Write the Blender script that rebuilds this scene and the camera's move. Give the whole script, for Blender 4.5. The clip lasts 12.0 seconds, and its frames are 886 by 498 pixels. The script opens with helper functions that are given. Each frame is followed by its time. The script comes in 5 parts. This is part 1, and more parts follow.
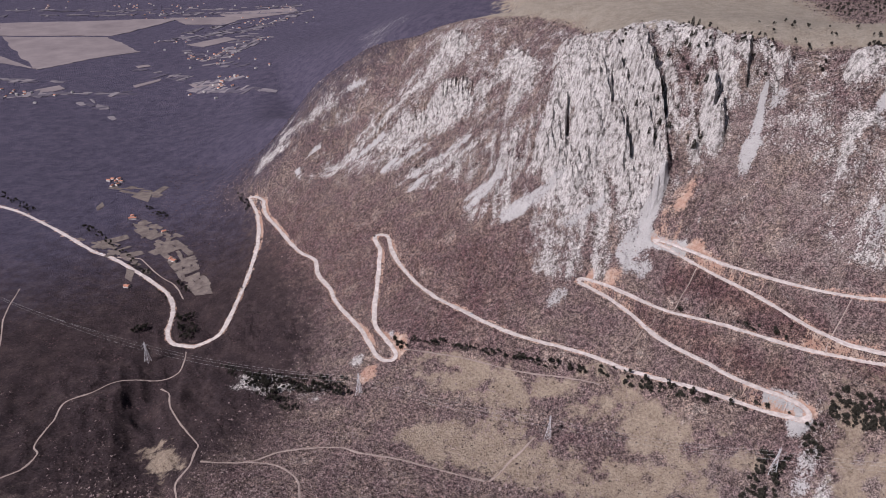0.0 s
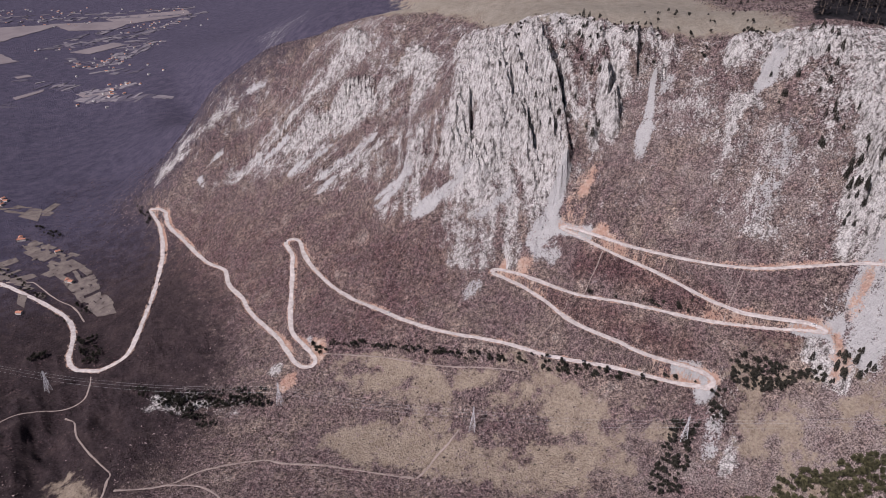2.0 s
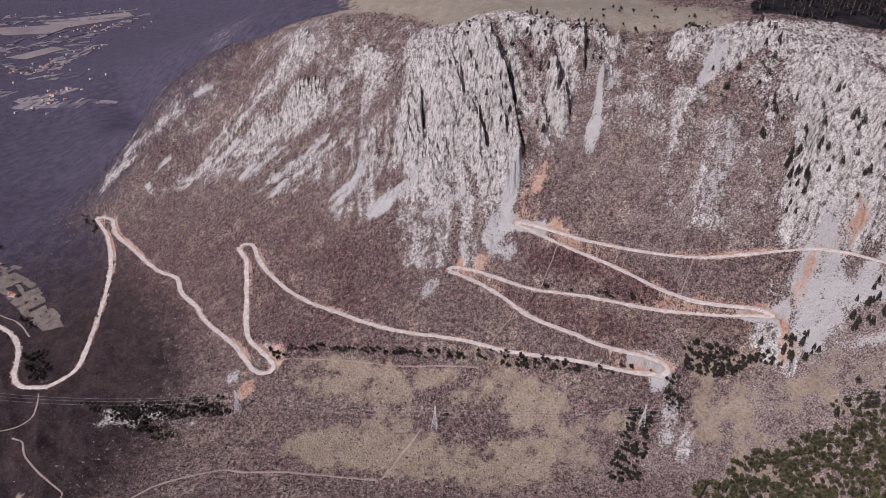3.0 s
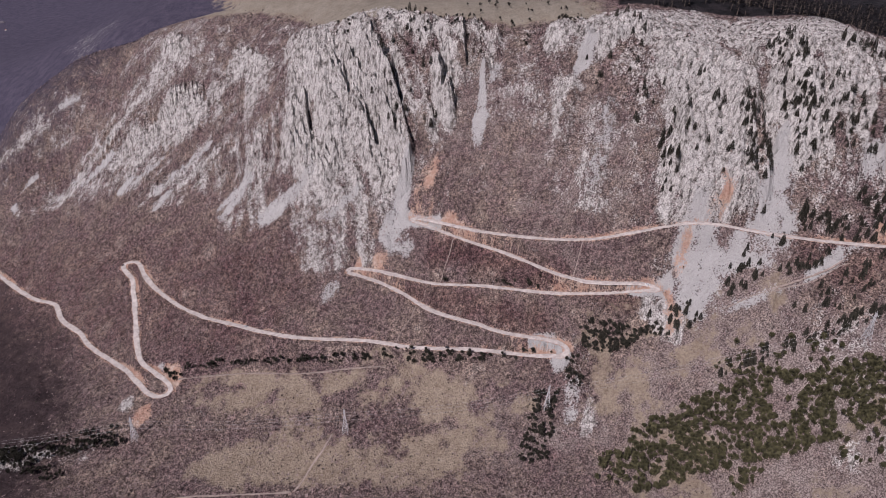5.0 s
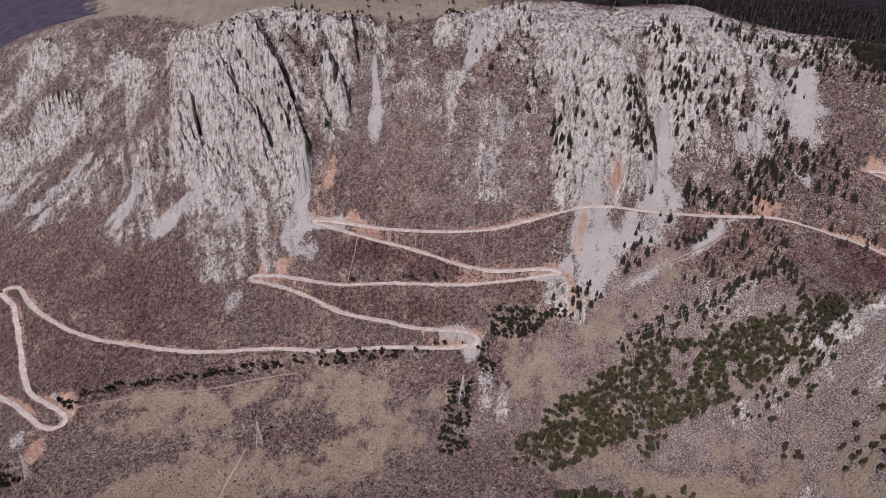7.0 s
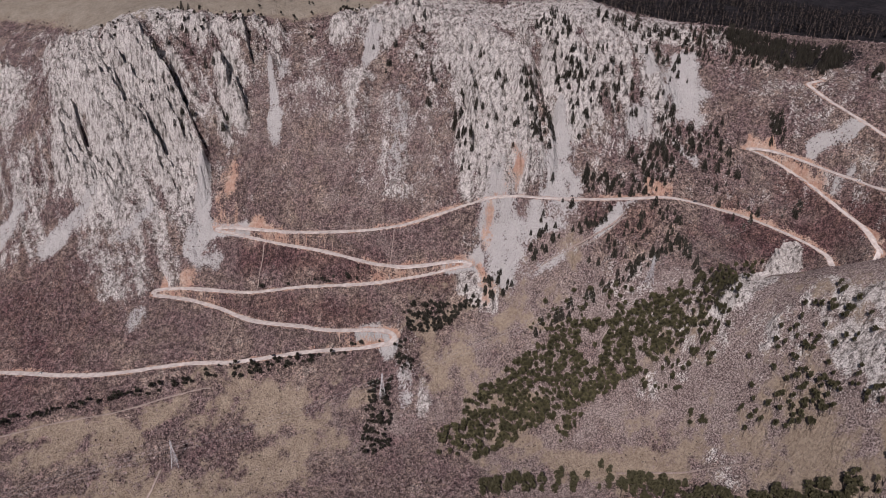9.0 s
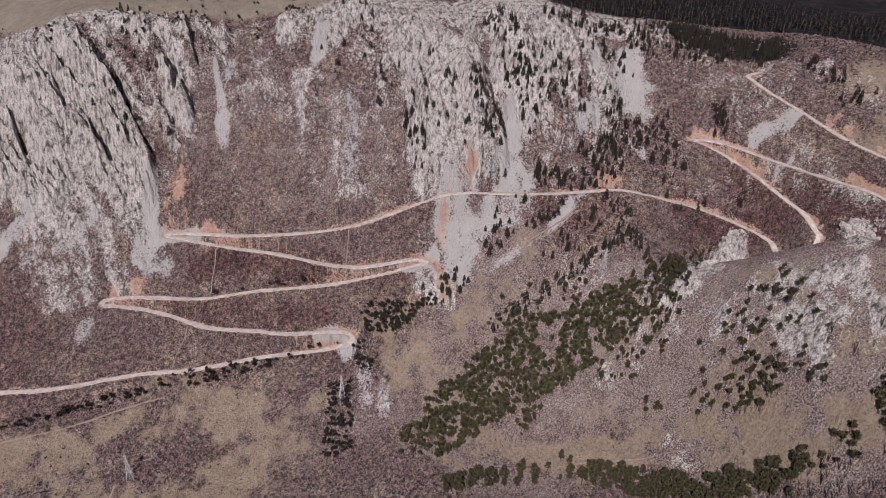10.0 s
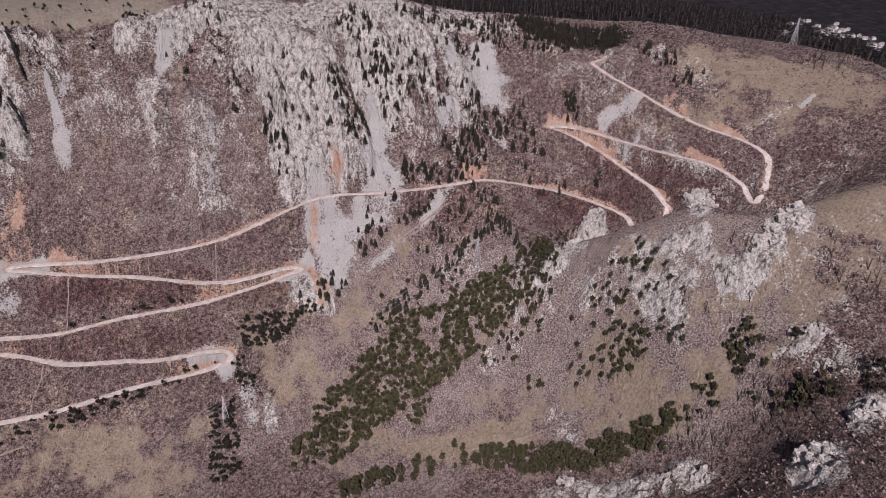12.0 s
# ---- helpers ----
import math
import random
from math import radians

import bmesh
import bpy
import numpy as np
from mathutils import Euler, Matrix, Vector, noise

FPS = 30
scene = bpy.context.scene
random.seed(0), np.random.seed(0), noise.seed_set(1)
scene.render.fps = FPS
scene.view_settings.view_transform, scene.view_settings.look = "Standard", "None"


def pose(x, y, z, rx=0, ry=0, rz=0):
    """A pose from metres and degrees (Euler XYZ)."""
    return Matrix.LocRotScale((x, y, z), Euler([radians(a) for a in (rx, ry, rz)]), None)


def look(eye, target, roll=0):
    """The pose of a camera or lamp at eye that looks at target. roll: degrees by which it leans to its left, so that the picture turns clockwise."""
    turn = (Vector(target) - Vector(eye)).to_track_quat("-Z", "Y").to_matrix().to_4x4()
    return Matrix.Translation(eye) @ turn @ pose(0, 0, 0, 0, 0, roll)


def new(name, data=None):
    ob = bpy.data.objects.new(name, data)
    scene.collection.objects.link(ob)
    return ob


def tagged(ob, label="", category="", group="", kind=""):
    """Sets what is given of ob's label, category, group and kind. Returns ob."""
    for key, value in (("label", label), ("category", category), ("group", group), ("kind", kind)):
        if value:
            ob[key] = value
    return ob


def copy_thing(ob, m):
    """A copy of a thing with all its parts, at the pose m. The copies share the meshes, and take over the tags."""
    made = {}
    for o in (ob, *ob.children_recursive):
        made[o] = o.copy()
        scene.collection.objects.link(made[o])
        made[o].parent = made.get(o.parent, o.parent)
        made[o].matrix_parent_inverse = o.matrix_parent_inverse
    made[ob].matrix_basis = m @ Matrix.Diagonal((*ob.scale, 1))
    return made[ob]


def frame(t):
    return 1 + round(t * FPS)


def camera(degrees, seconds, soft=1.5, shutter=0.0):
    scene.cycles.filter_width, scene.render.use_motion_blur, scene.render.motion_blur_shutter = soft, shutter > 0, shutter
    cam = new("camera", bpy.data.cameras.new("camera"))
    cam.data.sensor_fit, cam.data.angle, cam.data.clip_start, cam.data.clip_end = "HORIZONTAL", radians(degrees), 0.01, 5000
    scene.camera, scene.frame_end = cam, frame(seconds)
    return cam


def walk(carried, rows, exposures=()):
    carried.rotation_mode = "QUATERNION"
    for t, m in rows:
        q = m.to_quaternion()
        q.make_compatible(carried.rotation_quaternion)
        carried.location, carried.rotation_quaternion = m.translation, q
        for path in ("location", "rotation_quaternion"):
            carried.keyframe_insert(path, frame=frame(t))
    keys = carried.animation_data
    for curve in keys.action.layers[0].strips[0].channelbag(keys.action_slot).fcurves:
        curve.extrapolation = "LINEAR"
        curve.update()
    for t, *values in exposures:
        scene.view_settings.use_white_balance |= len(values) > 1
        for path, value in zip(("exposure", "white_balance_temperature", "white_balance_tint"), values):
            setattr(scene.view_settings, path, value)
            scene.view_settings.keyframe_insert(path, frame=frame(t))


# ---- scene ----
# ---- camera: seconds, x, y, z, turn, pitch, roll ----
cam = camera(67.16, 12.0, soft=0.5)
PATH = [
    (0.0, 0.00, -0.00, 522.86, -0.00, -28.75, 1.94),
    (0.5, 1.28, 0.10, 522.81, -1.65, -28.78, 1.89),
    (1.0, 2.57, 0.19, 522.75, -3.89, -28.75, 1.85),
    (1.5, 3.85, 0.28, 522.70, -5.93, -28.73, 1.84),
    (2.0, 5.14, 0.35, 522.66, -8.02, -28.72, 1.84),
    (2.5, 6.44, 0.40, 522.63, -10.17, -28.71, 1.82),
    (3.0, 7.74, 0.42, 522.61, -12.07, -28.69, 1.85),
    (5.0, 13.14, -0.21, 522.69, -21.57, -28.64, 1.85),
    (5.5, 14.45, -0.60, 522.74, -24.31, -28.65, 1.83),
    (6.0, 15.75, -1.03, 522.79, -26.56, -28.68, 1.85),
    (6.5, 17.05, -1.49, 522.84, -28.48, -28.68, 1.84),
    (7.0, 18.33, -2.01, 522.90, -30.33, -28.70, 1.89),
    (9.0, 23.17, -5.14, 523.23, -38.51, -28.78, 1.88),
    (9.5, 24.30, -6.14, 523.38, -40.31, -28.80, 1.87),
    (10.0, 25.42, -7.17, 523.55, -42.56, -28.83, 1.88),
    (10.5, 26.53, -8.23, 523.72, -45.23, -28.83, 1.84),
    (11.0, 27.64, -9.31, 523.91, -48.08, -28.81, 1.84),
    (11.5, 28.75, -10.40, 524.10, -51.13, -28.74, 1.84),
    (12.0, 29.85, -11.50, 524.28, -54.15, -28.65, 1.80),
]
walk(cam, [(t, pose(x, y, z, 90 + pitch, 0, turn) @ pose(0, 0, 0, 0, 0, roll)) for t, x, y, z, turn, pitch, roll in PATH],
     exposures=[(0.0, 0.08, 6100, 23), (6.5, -0.26, 6250, 25), (9.5, -0.27, 6400, 23), (12.0, -0.19, 6350, 26)])

# ---- light: clear late-winter day, sun high behind the viewer  ----
SUN_TO = Vector((-0.68, -0.42, 0.78)).normalized()
world = bpy.data.worlds.new("sky")
scene.world = world
world.use_nodes = True
sky = world.node_tree.nodes.new("ShaderNodeTexSky")
sky.sky_type, sky.sun_disc = "NISHITA", False
sky.sun_elevation = math.asin(SUN_TO.z)
sky.sun_rotation = math.atan2(SUN_TO.x, SUN_TO.y)
sky.altitude, sky.air_density, sky.dust_density = 700.0, 1.0, 1.5
background = world.node_tree.nodes["Background"]
background.inputs["Strength"].default_value = 0.042
world.node_tree.links.new(sky.outputs[0], background.inputs["Color"])
sun_data = bpy.data.lights.new("sun", "SUN")
sun_data.energy, sun_data.angle, sun_data.color = 5.5, radians(0.53), (1.0, 0.95, 0.88)
sun = new("sun", sun_data)
sun.matrix_world = look((0, 0, 900), Vector((0, 0, 900)) - SUN_TO)

# ---- materials ----
def material(name, rough=0.9, metal=0.0):
    m = bpy.data.materials.new(name)
    m.use_nodes = True
    b = m.node_tree.nodes["Principled BSDF"]
    b.inputs["Roughness"].default_value, b.inputs["Metallic"].default_value = rough, metal
    b.inputs["Specular IOR Level"].default_value = 0.2
    return m, m.node_tree, b


def node(tree, kind, **values):
    n = tree.nodes.new(kind)
    for key, value in values.items():
        n.inputs[key.replace("_", " ")].default_value = value
    return n


def grain(tree, scale, detail=3.0, rough=0.6, coords="Object"):
    """A noise of so many waves a metre; gives its Fac socket."""
    c = tree.nodes.new("ShaderNodeTexCoord")
    n = node(tree, "ShaderNodeTexNoise", Scale=scale, Detail=detail, Roughness=rough)
    tree.links.new(c.outputs[coords], n.inputs["Vector"])
    return n.outputs["Fac"]


def ramp(tree, fac, stops):
    r = tree.nodes.new("ShaderNodeValToRGB")
    while len(r.color_ramp.elements) < len(stops):
        r.color_ramp.elements.new(0.5)
    for e, (at, colour) in zip(r.color_ramp.elements, stops):
        e.position, e.color = at, (*colour, 1)
    tree.links.new(fac, r.inputs["Fac"])
    return r.outputs["Color"]


def blend(tree, fac, a, c, how="MIX"):
    m = tree.nodes.new("ShaderNodeMix")
    m.data_type, m.blend_type = "RGBA", how
    for value, socket in ((fac, m.inputs[0]), (a, m.inputs[6]), (c, m.inputs[7])):
        if isinstance(value, (int, float)):
            socket.default_value = value
        elif isinstance(value, tuple):
            socket.default_value = (*value, 1)
        else:
            tree.links.new(value, socket)
    return m.outputs[2]


def mixed(tree, a, c, fac):
    return blend(tree, fac, a, c)


def maths(tree, how, a, c, clamp=False):
    m = tree.nodes.new("ShaderNodeMath")
    m.operation, m.use_clamp = how, clamp
    for value, socket in ((a, m.inputs[0]), (c, m.inputs[1])):
        if isinstance(value, (int, float)):
            socket.default_value = value
        else:
            tree.links.new(value, socket)
    return m.outputs[0]


def bumped(tree, b, fac, strength, distance):
    n = node(tree, "ShaderNodeBump", Strength=strength, Distance=distance)
    tree.links.new(fac, n.inputs["Height"])
    tree.links.new(n.outputs["Normal"], b.inputs["Normal"])


def mask(tree, name, fuzz, strength=2.6, crisp=0.05):
    """A zone stored on the ground's points, broken up into patches by a noise."""
    a = tree.nodes.new("ShaderNodeAttribute")
    a.attribute_name = name
    there = maths(tree, "MULTIPLY", a.outputs["Fac"], 4.0, True)
    s = maths(tree, "MULTIPLY", maths(tree, "SUBTRACT", fuzz, 0.5), strength)
    s = maths(tree, "ADD", a.outputs["Fac"], maths(tree, "MULTIPLY", s, there))
    return maths(tree, "DIVIDE", maths(tree, "SUBTRACT", s, 0.5 - crisp), 2 * crisp, True)


def stretched(tree, scale, squeeze, detail=5.0, rough=0.65):
    """A noise drawn out in height, as water leaves it on a rock face."""
    c = tree.nodes.new("ShaderNodeTexCoord")
    m = tree.nodes.new("ShaderNodeMapping")
    m.inputs["Scale"].default_value = (1.0, 1.0, squeeze)
    tree.links.new(c.outputs["Object"], m.inputs["Vector"])
    n = node(tree, "ShaderNodeTexNoise", Scale=scale, Detail=detail, Roughness=rough)
    tree.links.new(m.outputs[0], n.inputs["Vector"])
    return n.outputs["Fac"]


def ground_material():
    m, t, b = material("ground_cover", 0.95)
    fine, tiny, mid, wide = grain(t, 0.42, 5, 0.75), grain(t, 0.78, 2, 0.7), grain(t, 0.08, 5, 0.65), grain(t, 0.012, 4)
    clump, patch, streak = grain(t, 0.42, 4, 0.72), grain(t, 0.05, 8, 0.72), stretched(t, 0.075, 0.4, 8, 0.75)
    hue, tangle = grain(t, 0.035, 6, 0.7), grain(t, 0.27, 4, 0.7)
    scrub = ramp(t, hue, [(0.34, (0.160, 0.112, 0.113)), (0.44, (0.220, 0.166, 0.164)), (0.52, (0.185, 0.144, 0.133)), (0.60, (0.270, 0.214, 0.190)), (0.70, (0.35, 0.31, 0.28))])
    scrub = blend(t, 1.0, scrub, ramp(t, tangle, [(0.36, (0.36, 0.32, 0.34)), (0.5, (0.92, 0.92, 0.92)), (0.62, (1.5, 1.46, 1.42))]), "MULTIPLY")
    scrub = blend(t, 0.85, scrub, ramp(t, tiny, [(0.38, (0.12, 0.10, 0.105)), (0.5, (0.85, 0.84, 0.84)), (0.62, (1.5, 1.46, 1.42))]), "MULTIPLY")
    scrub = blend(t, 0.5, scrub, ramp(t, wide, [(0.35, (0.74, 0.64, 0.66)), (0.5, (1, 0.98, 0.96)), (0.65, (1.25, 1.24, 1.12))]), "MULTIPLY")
    stones = maths(t, "ADD", maths(t, "MULTIPLY", fine, 1.0), maths(t, "MULTIPLY", mid, 0.7))
    stones = maths(t, "DIVIDE", maths(t, "SUBTRACT", stones, 1.02), 0.05, True)
    scrub = blend(t, maths(t, "MULTIPLY", stones, 0.6), scrub, (0.36, 0.34, 0.325))
    russet = blend(t, 1.0, scrub, (0.70, 0.57, 0.59), "MULTIPLY")
    scrub = blend(t, mask(t, "russet", patch, 1.4, 0.3), scrub, russet)
    sparse = mixed(t, ramp(t, patch, [(0.36, (0.200, 0.148, 0.138)), (0.5, (0.265, 0.207, 0.190)), (0.64, (0.35, 0.293, 0.265))]),
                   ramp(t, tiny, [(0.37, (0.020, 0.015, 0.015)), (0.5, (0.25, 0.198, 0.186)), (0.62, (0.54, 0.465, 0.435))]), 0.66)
    scrub = blend(t, mask(t, "thin", patch, 2.2, 0.3), scrub, sparse)
    meadow = mixed(t, ramp(t, mid, [(0.35, (0.235, 0.180, 0.134)), (0.65, (0.375, 0.305, 0.235))]),
                   ramp(t, fine, [(0.36, (0.135, 0.102, 0.080)), (0.5, (0.33, 0.265, 0.20)), (0.66, (0.47, 0.395, 0.31))]), 0.5)
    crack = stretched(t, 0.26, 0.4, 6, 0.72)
    speck = maths(t, "ADD", maths(t, "MULTIPLY", streak, 0.5), maths(t, "MULTIPLY", maths(t, "ADD", clump, tiny), 0.25))
    rock = mixed(t, ramp(t, stretched(t, 0.07, 0.4), [(0.3, (0.34, 0.315, 0.295)), (0.6, (0.64, 0.62, 0.60))]),
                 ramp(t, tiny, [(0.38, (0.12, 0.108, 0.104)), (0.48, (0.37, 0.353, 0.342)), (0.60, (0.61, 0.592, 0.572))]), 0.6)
    # dark lines along the cracks: their fine shadow painted into the rock colour
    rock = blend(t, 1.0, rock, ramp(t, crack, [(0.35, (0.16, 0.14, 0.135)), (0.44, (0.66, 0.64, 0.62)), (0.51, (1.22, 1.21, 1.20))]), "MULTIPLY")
    scree = mixed(t, ramp(t, mid, [(0.3, (0.41, 0.397, 0.39)), (0.7, (0.53, 0.517, 0.508))]), ramp(t, tiny, [(0.3, (0.34, 0.327, 0.32)), (0.66, (0.58, 0.567, 0.555))]), 0.4)
    earth = mixed(t, ramp(t, mid, [(0.35, (0.43, 0.20, 0.135)), (0.5, (0.50, 0.30, 0.215)), (0.62, (0.56, 0.44, 0.36))]),
                  ramp(t, fine, [(0.33, (0.26, 0.16, 0.125)), (0.5, (0.46, 0.33, 0.265)), (0.66, (0.66, 0.54, 0.46))]), 0.5)
    # dark purple-brown plain, with the dimness of the view's left edge painted in
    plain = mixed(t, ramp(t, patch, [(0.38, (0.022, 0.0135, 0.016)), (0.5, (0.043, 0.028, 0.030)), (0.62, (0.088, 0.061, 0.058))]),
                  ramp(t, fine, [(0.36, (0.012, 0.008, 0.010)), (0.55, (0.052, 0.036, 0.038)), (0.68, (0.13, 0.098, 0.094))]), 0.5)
    # haze over the far plain, put into its colour as blue-violet
    haze = mixed(t, ramp(t, patch, [(0.38, (0.036, 0.032, 0.056)), (0.5, (0.066, 0.057, 0.090)), (0.62, (0.104, 0.090, 0.126))]),
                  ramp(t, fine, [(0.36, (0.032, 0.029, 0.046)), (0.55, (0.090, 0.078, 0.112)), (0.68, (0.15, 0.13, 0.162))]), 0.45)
    # almost black ground between the trees of the plateau forest
    dark_floor = ramp(t, patch, [(0.36, (0.005, 0.0045, 0.0055)), (0.5, (0.014, 0.012, 0.014)), (0.64, (0.040, 0.033, 0.036))])
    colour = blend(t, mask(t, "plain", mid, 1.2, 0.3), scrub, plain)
    colour = blend(t, mask(t, "haze", mid, 1.0, 0.4), colour, haze)
    colour = blend(t, mask(t, "meadow", patch, 2.6, 0.14), colour, meadow)
    turf = mixed(t, ramp(t, mid, [(0.35, (0.25, 0.212, 0.165)), (0.65, (0.36, 0.318, 0.26))]),
                 ramp(t, fine, [(0.36, (0.17, 0.142, 0.11)), (0.55, (0.33, 0.29, 0.235)), (0.7, (0.42, 0.375, 0.31))]), 0.4)
    colour = blend(t, mask(t, "turf", mid, 1.4, 0.25), colour, turf)
    colour = blend(t, mask(t, "dark_floor", mid, 1.1, 0.15), colour, dark_floor)
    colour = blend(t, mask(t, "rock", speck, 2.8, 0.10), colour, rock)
    colour = blend(t, mask(t, "scree", speck, 2.6, 0.08), colour, scree)
    colour = blend(t, mask(t, "earth", speck, 4.0, 0.12), colour, earth)
    t.links.new(colour, b.inputs["Base Color"])
    relief = maths(t, "ADD", fine, maths(t, "MULTIPLY", tiny, 0.5))
    bumped(t, b, maths(t, "ADD", relief, maths(t, "MULTIPLY", crack, 1.6)), 1.0, 2.6)
    return m


def speckled(name, dark, light, scale, rough=0.9, bump=0.0, islands=0.0):
    """A surface of two tones by a noise; islands: how far each joined piece may differ."""
    m, t, b = material(name, rough)
    f = grain(t, scale, 4, 0.65)
    if islands:
        g = t.nodes.new("ShaderNodeNewGeometry")
        f = blend(t, islands, f, g.outputs["Random Per Island"])
    t.links.new(ramp(t, f, [(0.28, dark), (0.72, light)]), b.inputs["Base Color"])
    if bump:
        bumped(t, b, f, 0.8, bump)
    return m


GROUND = ground_material()
ROAD = speckled("pale_gravelled_asphalt", (0.31, 0.27, 0.25), (0.60, 0.545, 0.51), 0.22, 0.9)
TRACK = speckled("dirt_track", (0.21, 0.165, 0.145), (0.36, 0.295, 0.26), 0.3)
FIELD = speckled("dry_field", (0.145, 0.122, 0.126), (0.225, 0.192, 0.190), 0.012)
SCRUB_GREEN = speckled("juniper_needles", (0.020, 0.020, 0.015), (0.070, 0.066, 0.048), 0.4, 0.8)
PLOT = speckled("small_field", (0.080, 0.064, 0.060), (0.185, 0.155, 0.135), 0.08)
PARCEL = speckled("far_parcels", (0.075, 0.066, 0.086), (0.185, 0.165, 0.175), 0.02, islands=0.8)
TWIGS = speckled("bare_twigs", (0.030, 0.020, 0.022), (0.335, 0.261, 0.247), 0.02, islands=0.8)
# twigs of the plain, darkened along with its painted-in dimness
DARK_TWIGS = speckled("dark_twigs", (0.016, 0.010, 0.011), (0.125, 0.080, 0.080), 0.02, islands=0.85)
NEEDLES = speckled("pine_needles", (0.012, 0.012, 0.0075), (0.116, 0.107, 0.056), 0.2, 0.7)
DARK_NEEDLES = speckled("fir_needles", (0.014, 0.013, 0.0105), (0.060, 0.055, 0.042), 0.25, 0.7)
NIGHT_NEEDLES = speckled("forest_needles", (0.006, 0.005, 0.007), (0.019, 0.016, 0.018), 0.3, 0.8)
RUBBLE = speckled("limestone_rubble", (0.20, 0.18, 0.17), (0.42, 0.40, 0.385), 0.05, 0.95, islands=0.7)
BARK = speckled("bark", (0.05, 0.040, 0.034), (0.13, 0.105, 0.09), 2.0)
CHARRED = speckled("charred_wood", (0.02, 0.016, 0.015), (0.10, 0.082, 0.072), 1.0)
STONE = speckled("limestone", (0.20, 0.18, 0.17), (0.58, 0.555, 0.53), 0.5, 0.95, 1.0)
STEEL = speckled("galvanised_steel", (0.40, 0.40, 0.41), (0.56, 0.56, 0.57), 1.0, 0.5)
CABLE = speckled("aluminium_cable", (0.36, 0.35, 0.35), (0.46, 0.45, 0.45), 1.0, 0.5)
PLASTER = speckled("house_plaster", (0.42, 0.39, 0.36), (0.60, 0.57, 0.53), 0.5)
ROOF = speckled("clay_roof_tiles", (0.30, 0.13, 0.09), (0.44, 0.22, 0.15), 1.5)
TYRE = speckled("tyre_rubber", (0.015, 0.015, 0.015), (0.03, 0.03, 0.03), 4.0)
GLASS = speckled("car_glass", (0.02, 0.025, 0.03), (0.05, 0.055, 0.06), 1.0, 0.08)


def paint(name, colour):
    m, t, b = material(name, 0.35)
    n = grain(t, 2.0)
    t.links.new(ramp(t, n, [(0.2, tuple(0.9 * v for v in colour)), (0.8, colour)]), b.inputs["Base Color"])
    b.inputs["Coat Weight"].default_value = 0.5
    return m


CAR_PAINTS = [paint("white_car_paint", (0.75, 0.75, 0.74)), paint("dark_car_paint", (0.03, 0.032, 0.04)), paint("silver_car_paint", (0.45, 0.46, 0.47))]
# ---- landform: ridges, rims, slopes and valleys as break lines (x, y, z) ----
PLAIN = [(-326, 688, 0), (-367, 801, -3), (-526, 892, -5), (-609, 1124, -7), (-1049, 2219, -15), (-797, 2209, -10), (-900, 700, 5),
        (-1500, 1500, -8), (-2500, 3000, -15), (-700, 3200, -12), (-1600, 4300, -10), (-2600, 900, 10), (-585, 1425, -4), (-693, 1729, -6),
        (-933, 1526, -10), (-805, 1160, -8), (-532, 1643, 10), (-439, 1239, 8), (-566, 720, 5)]
WEST_FOOT = [(-315, 1023, 42), (-177, 804, 53), (-81, 796, 105), (-52, 593, 55), (63, 601, 101), (-165, 1008, 138), (-25, 920, 219),
        (44, 764, 184), (86, 887, 305), (-302, 1034, 75), (-307, 1238, 95), (-370, 1578, 70), (-433, 921, 2), (-260, 2500, 60),
        (-150, 2000, 200)]
ROAD_SLOPE = [(145, 616, 150), (219, 616, 201), (316, 438, 122), (405, 427, 187), (429, 440, 231), (405, 404, 167), (488, 410, 262),
        (573, 340, 261), (311, 406, 98), (520, 331, 220), (492, 355, 221)]
CLIFF = [(207, 703, 278), (311, 698, 386), (360, 592, 315), (304, 639, 308), (388, 541, 288), (478, 451, 286), (519, 433, 299),
        (663, 395, 344), (406, 607, 366)]
RIM = [(113, 926, 359), (212, 814, 386), (288, 724, 389), (163, 799, 360), (213, 742, 375), (396, 641, 391), (359, 677, 383),
        (433, 627, 398), (462, 612, 408), (511, 587, 405), (557, 558, 402), (587, 517, 411), (624, 497, 407), (684, 494, 397),
        (748, 489, 383), (817, 464, 376), (721, 405, 389)]
WEST_CREST = [(-224, 1121, 217), (-125, 1106, 284), (-31, 1032, 322), (42, 972, 347), (2, 1263, 320), (96, 1179, 344), (-121, 1528, 283)]
PLATEAU = [(304, 814, 397), (428, 782, 397), (232, 949, 395), (700, 640, 393), (900, 600, 374), (400, 1200, 403), (900, 1000, 389),
        (1400, 900, 369), (1500, 1800, 409), (600, 2200, 379), (1300, 300, 344), (1900, 400, 344), (1200, 600, 359), (2600, 1200, 389)]
EAST_HILL = [(752, 308, 351), (672, 310, 296), (651, 163, 253), (688, 106, 284), (714, 97, 305), (742, 240, 328), (795, 248, 376),
        (885, 206, 374), (881, 130, 374), (868, 71, 376), (1050, 120, 349), (1000, -20, 334)]
SPUR = [(541, 240, 214), (576, 206, 235), (578, 166, 262), (581, 135, 282), (582, 120, 293), (593, 79, 294), (601, 52, 303),
        (619, 25, 317), (640, 0, 330), (615, 222, 178), (618, 179, 207), (621, 145, 228), (623, 130, 240), (634, 85, 241), (643, 57, 250),
        (492, 87, 211), (509, 167, 196), (530, 270, 203), (475, 314, 162), (492, 279, 166), (538, 53, 263), (500, 2, 249), (560, -16, 284),
        (547, 127, 253)]
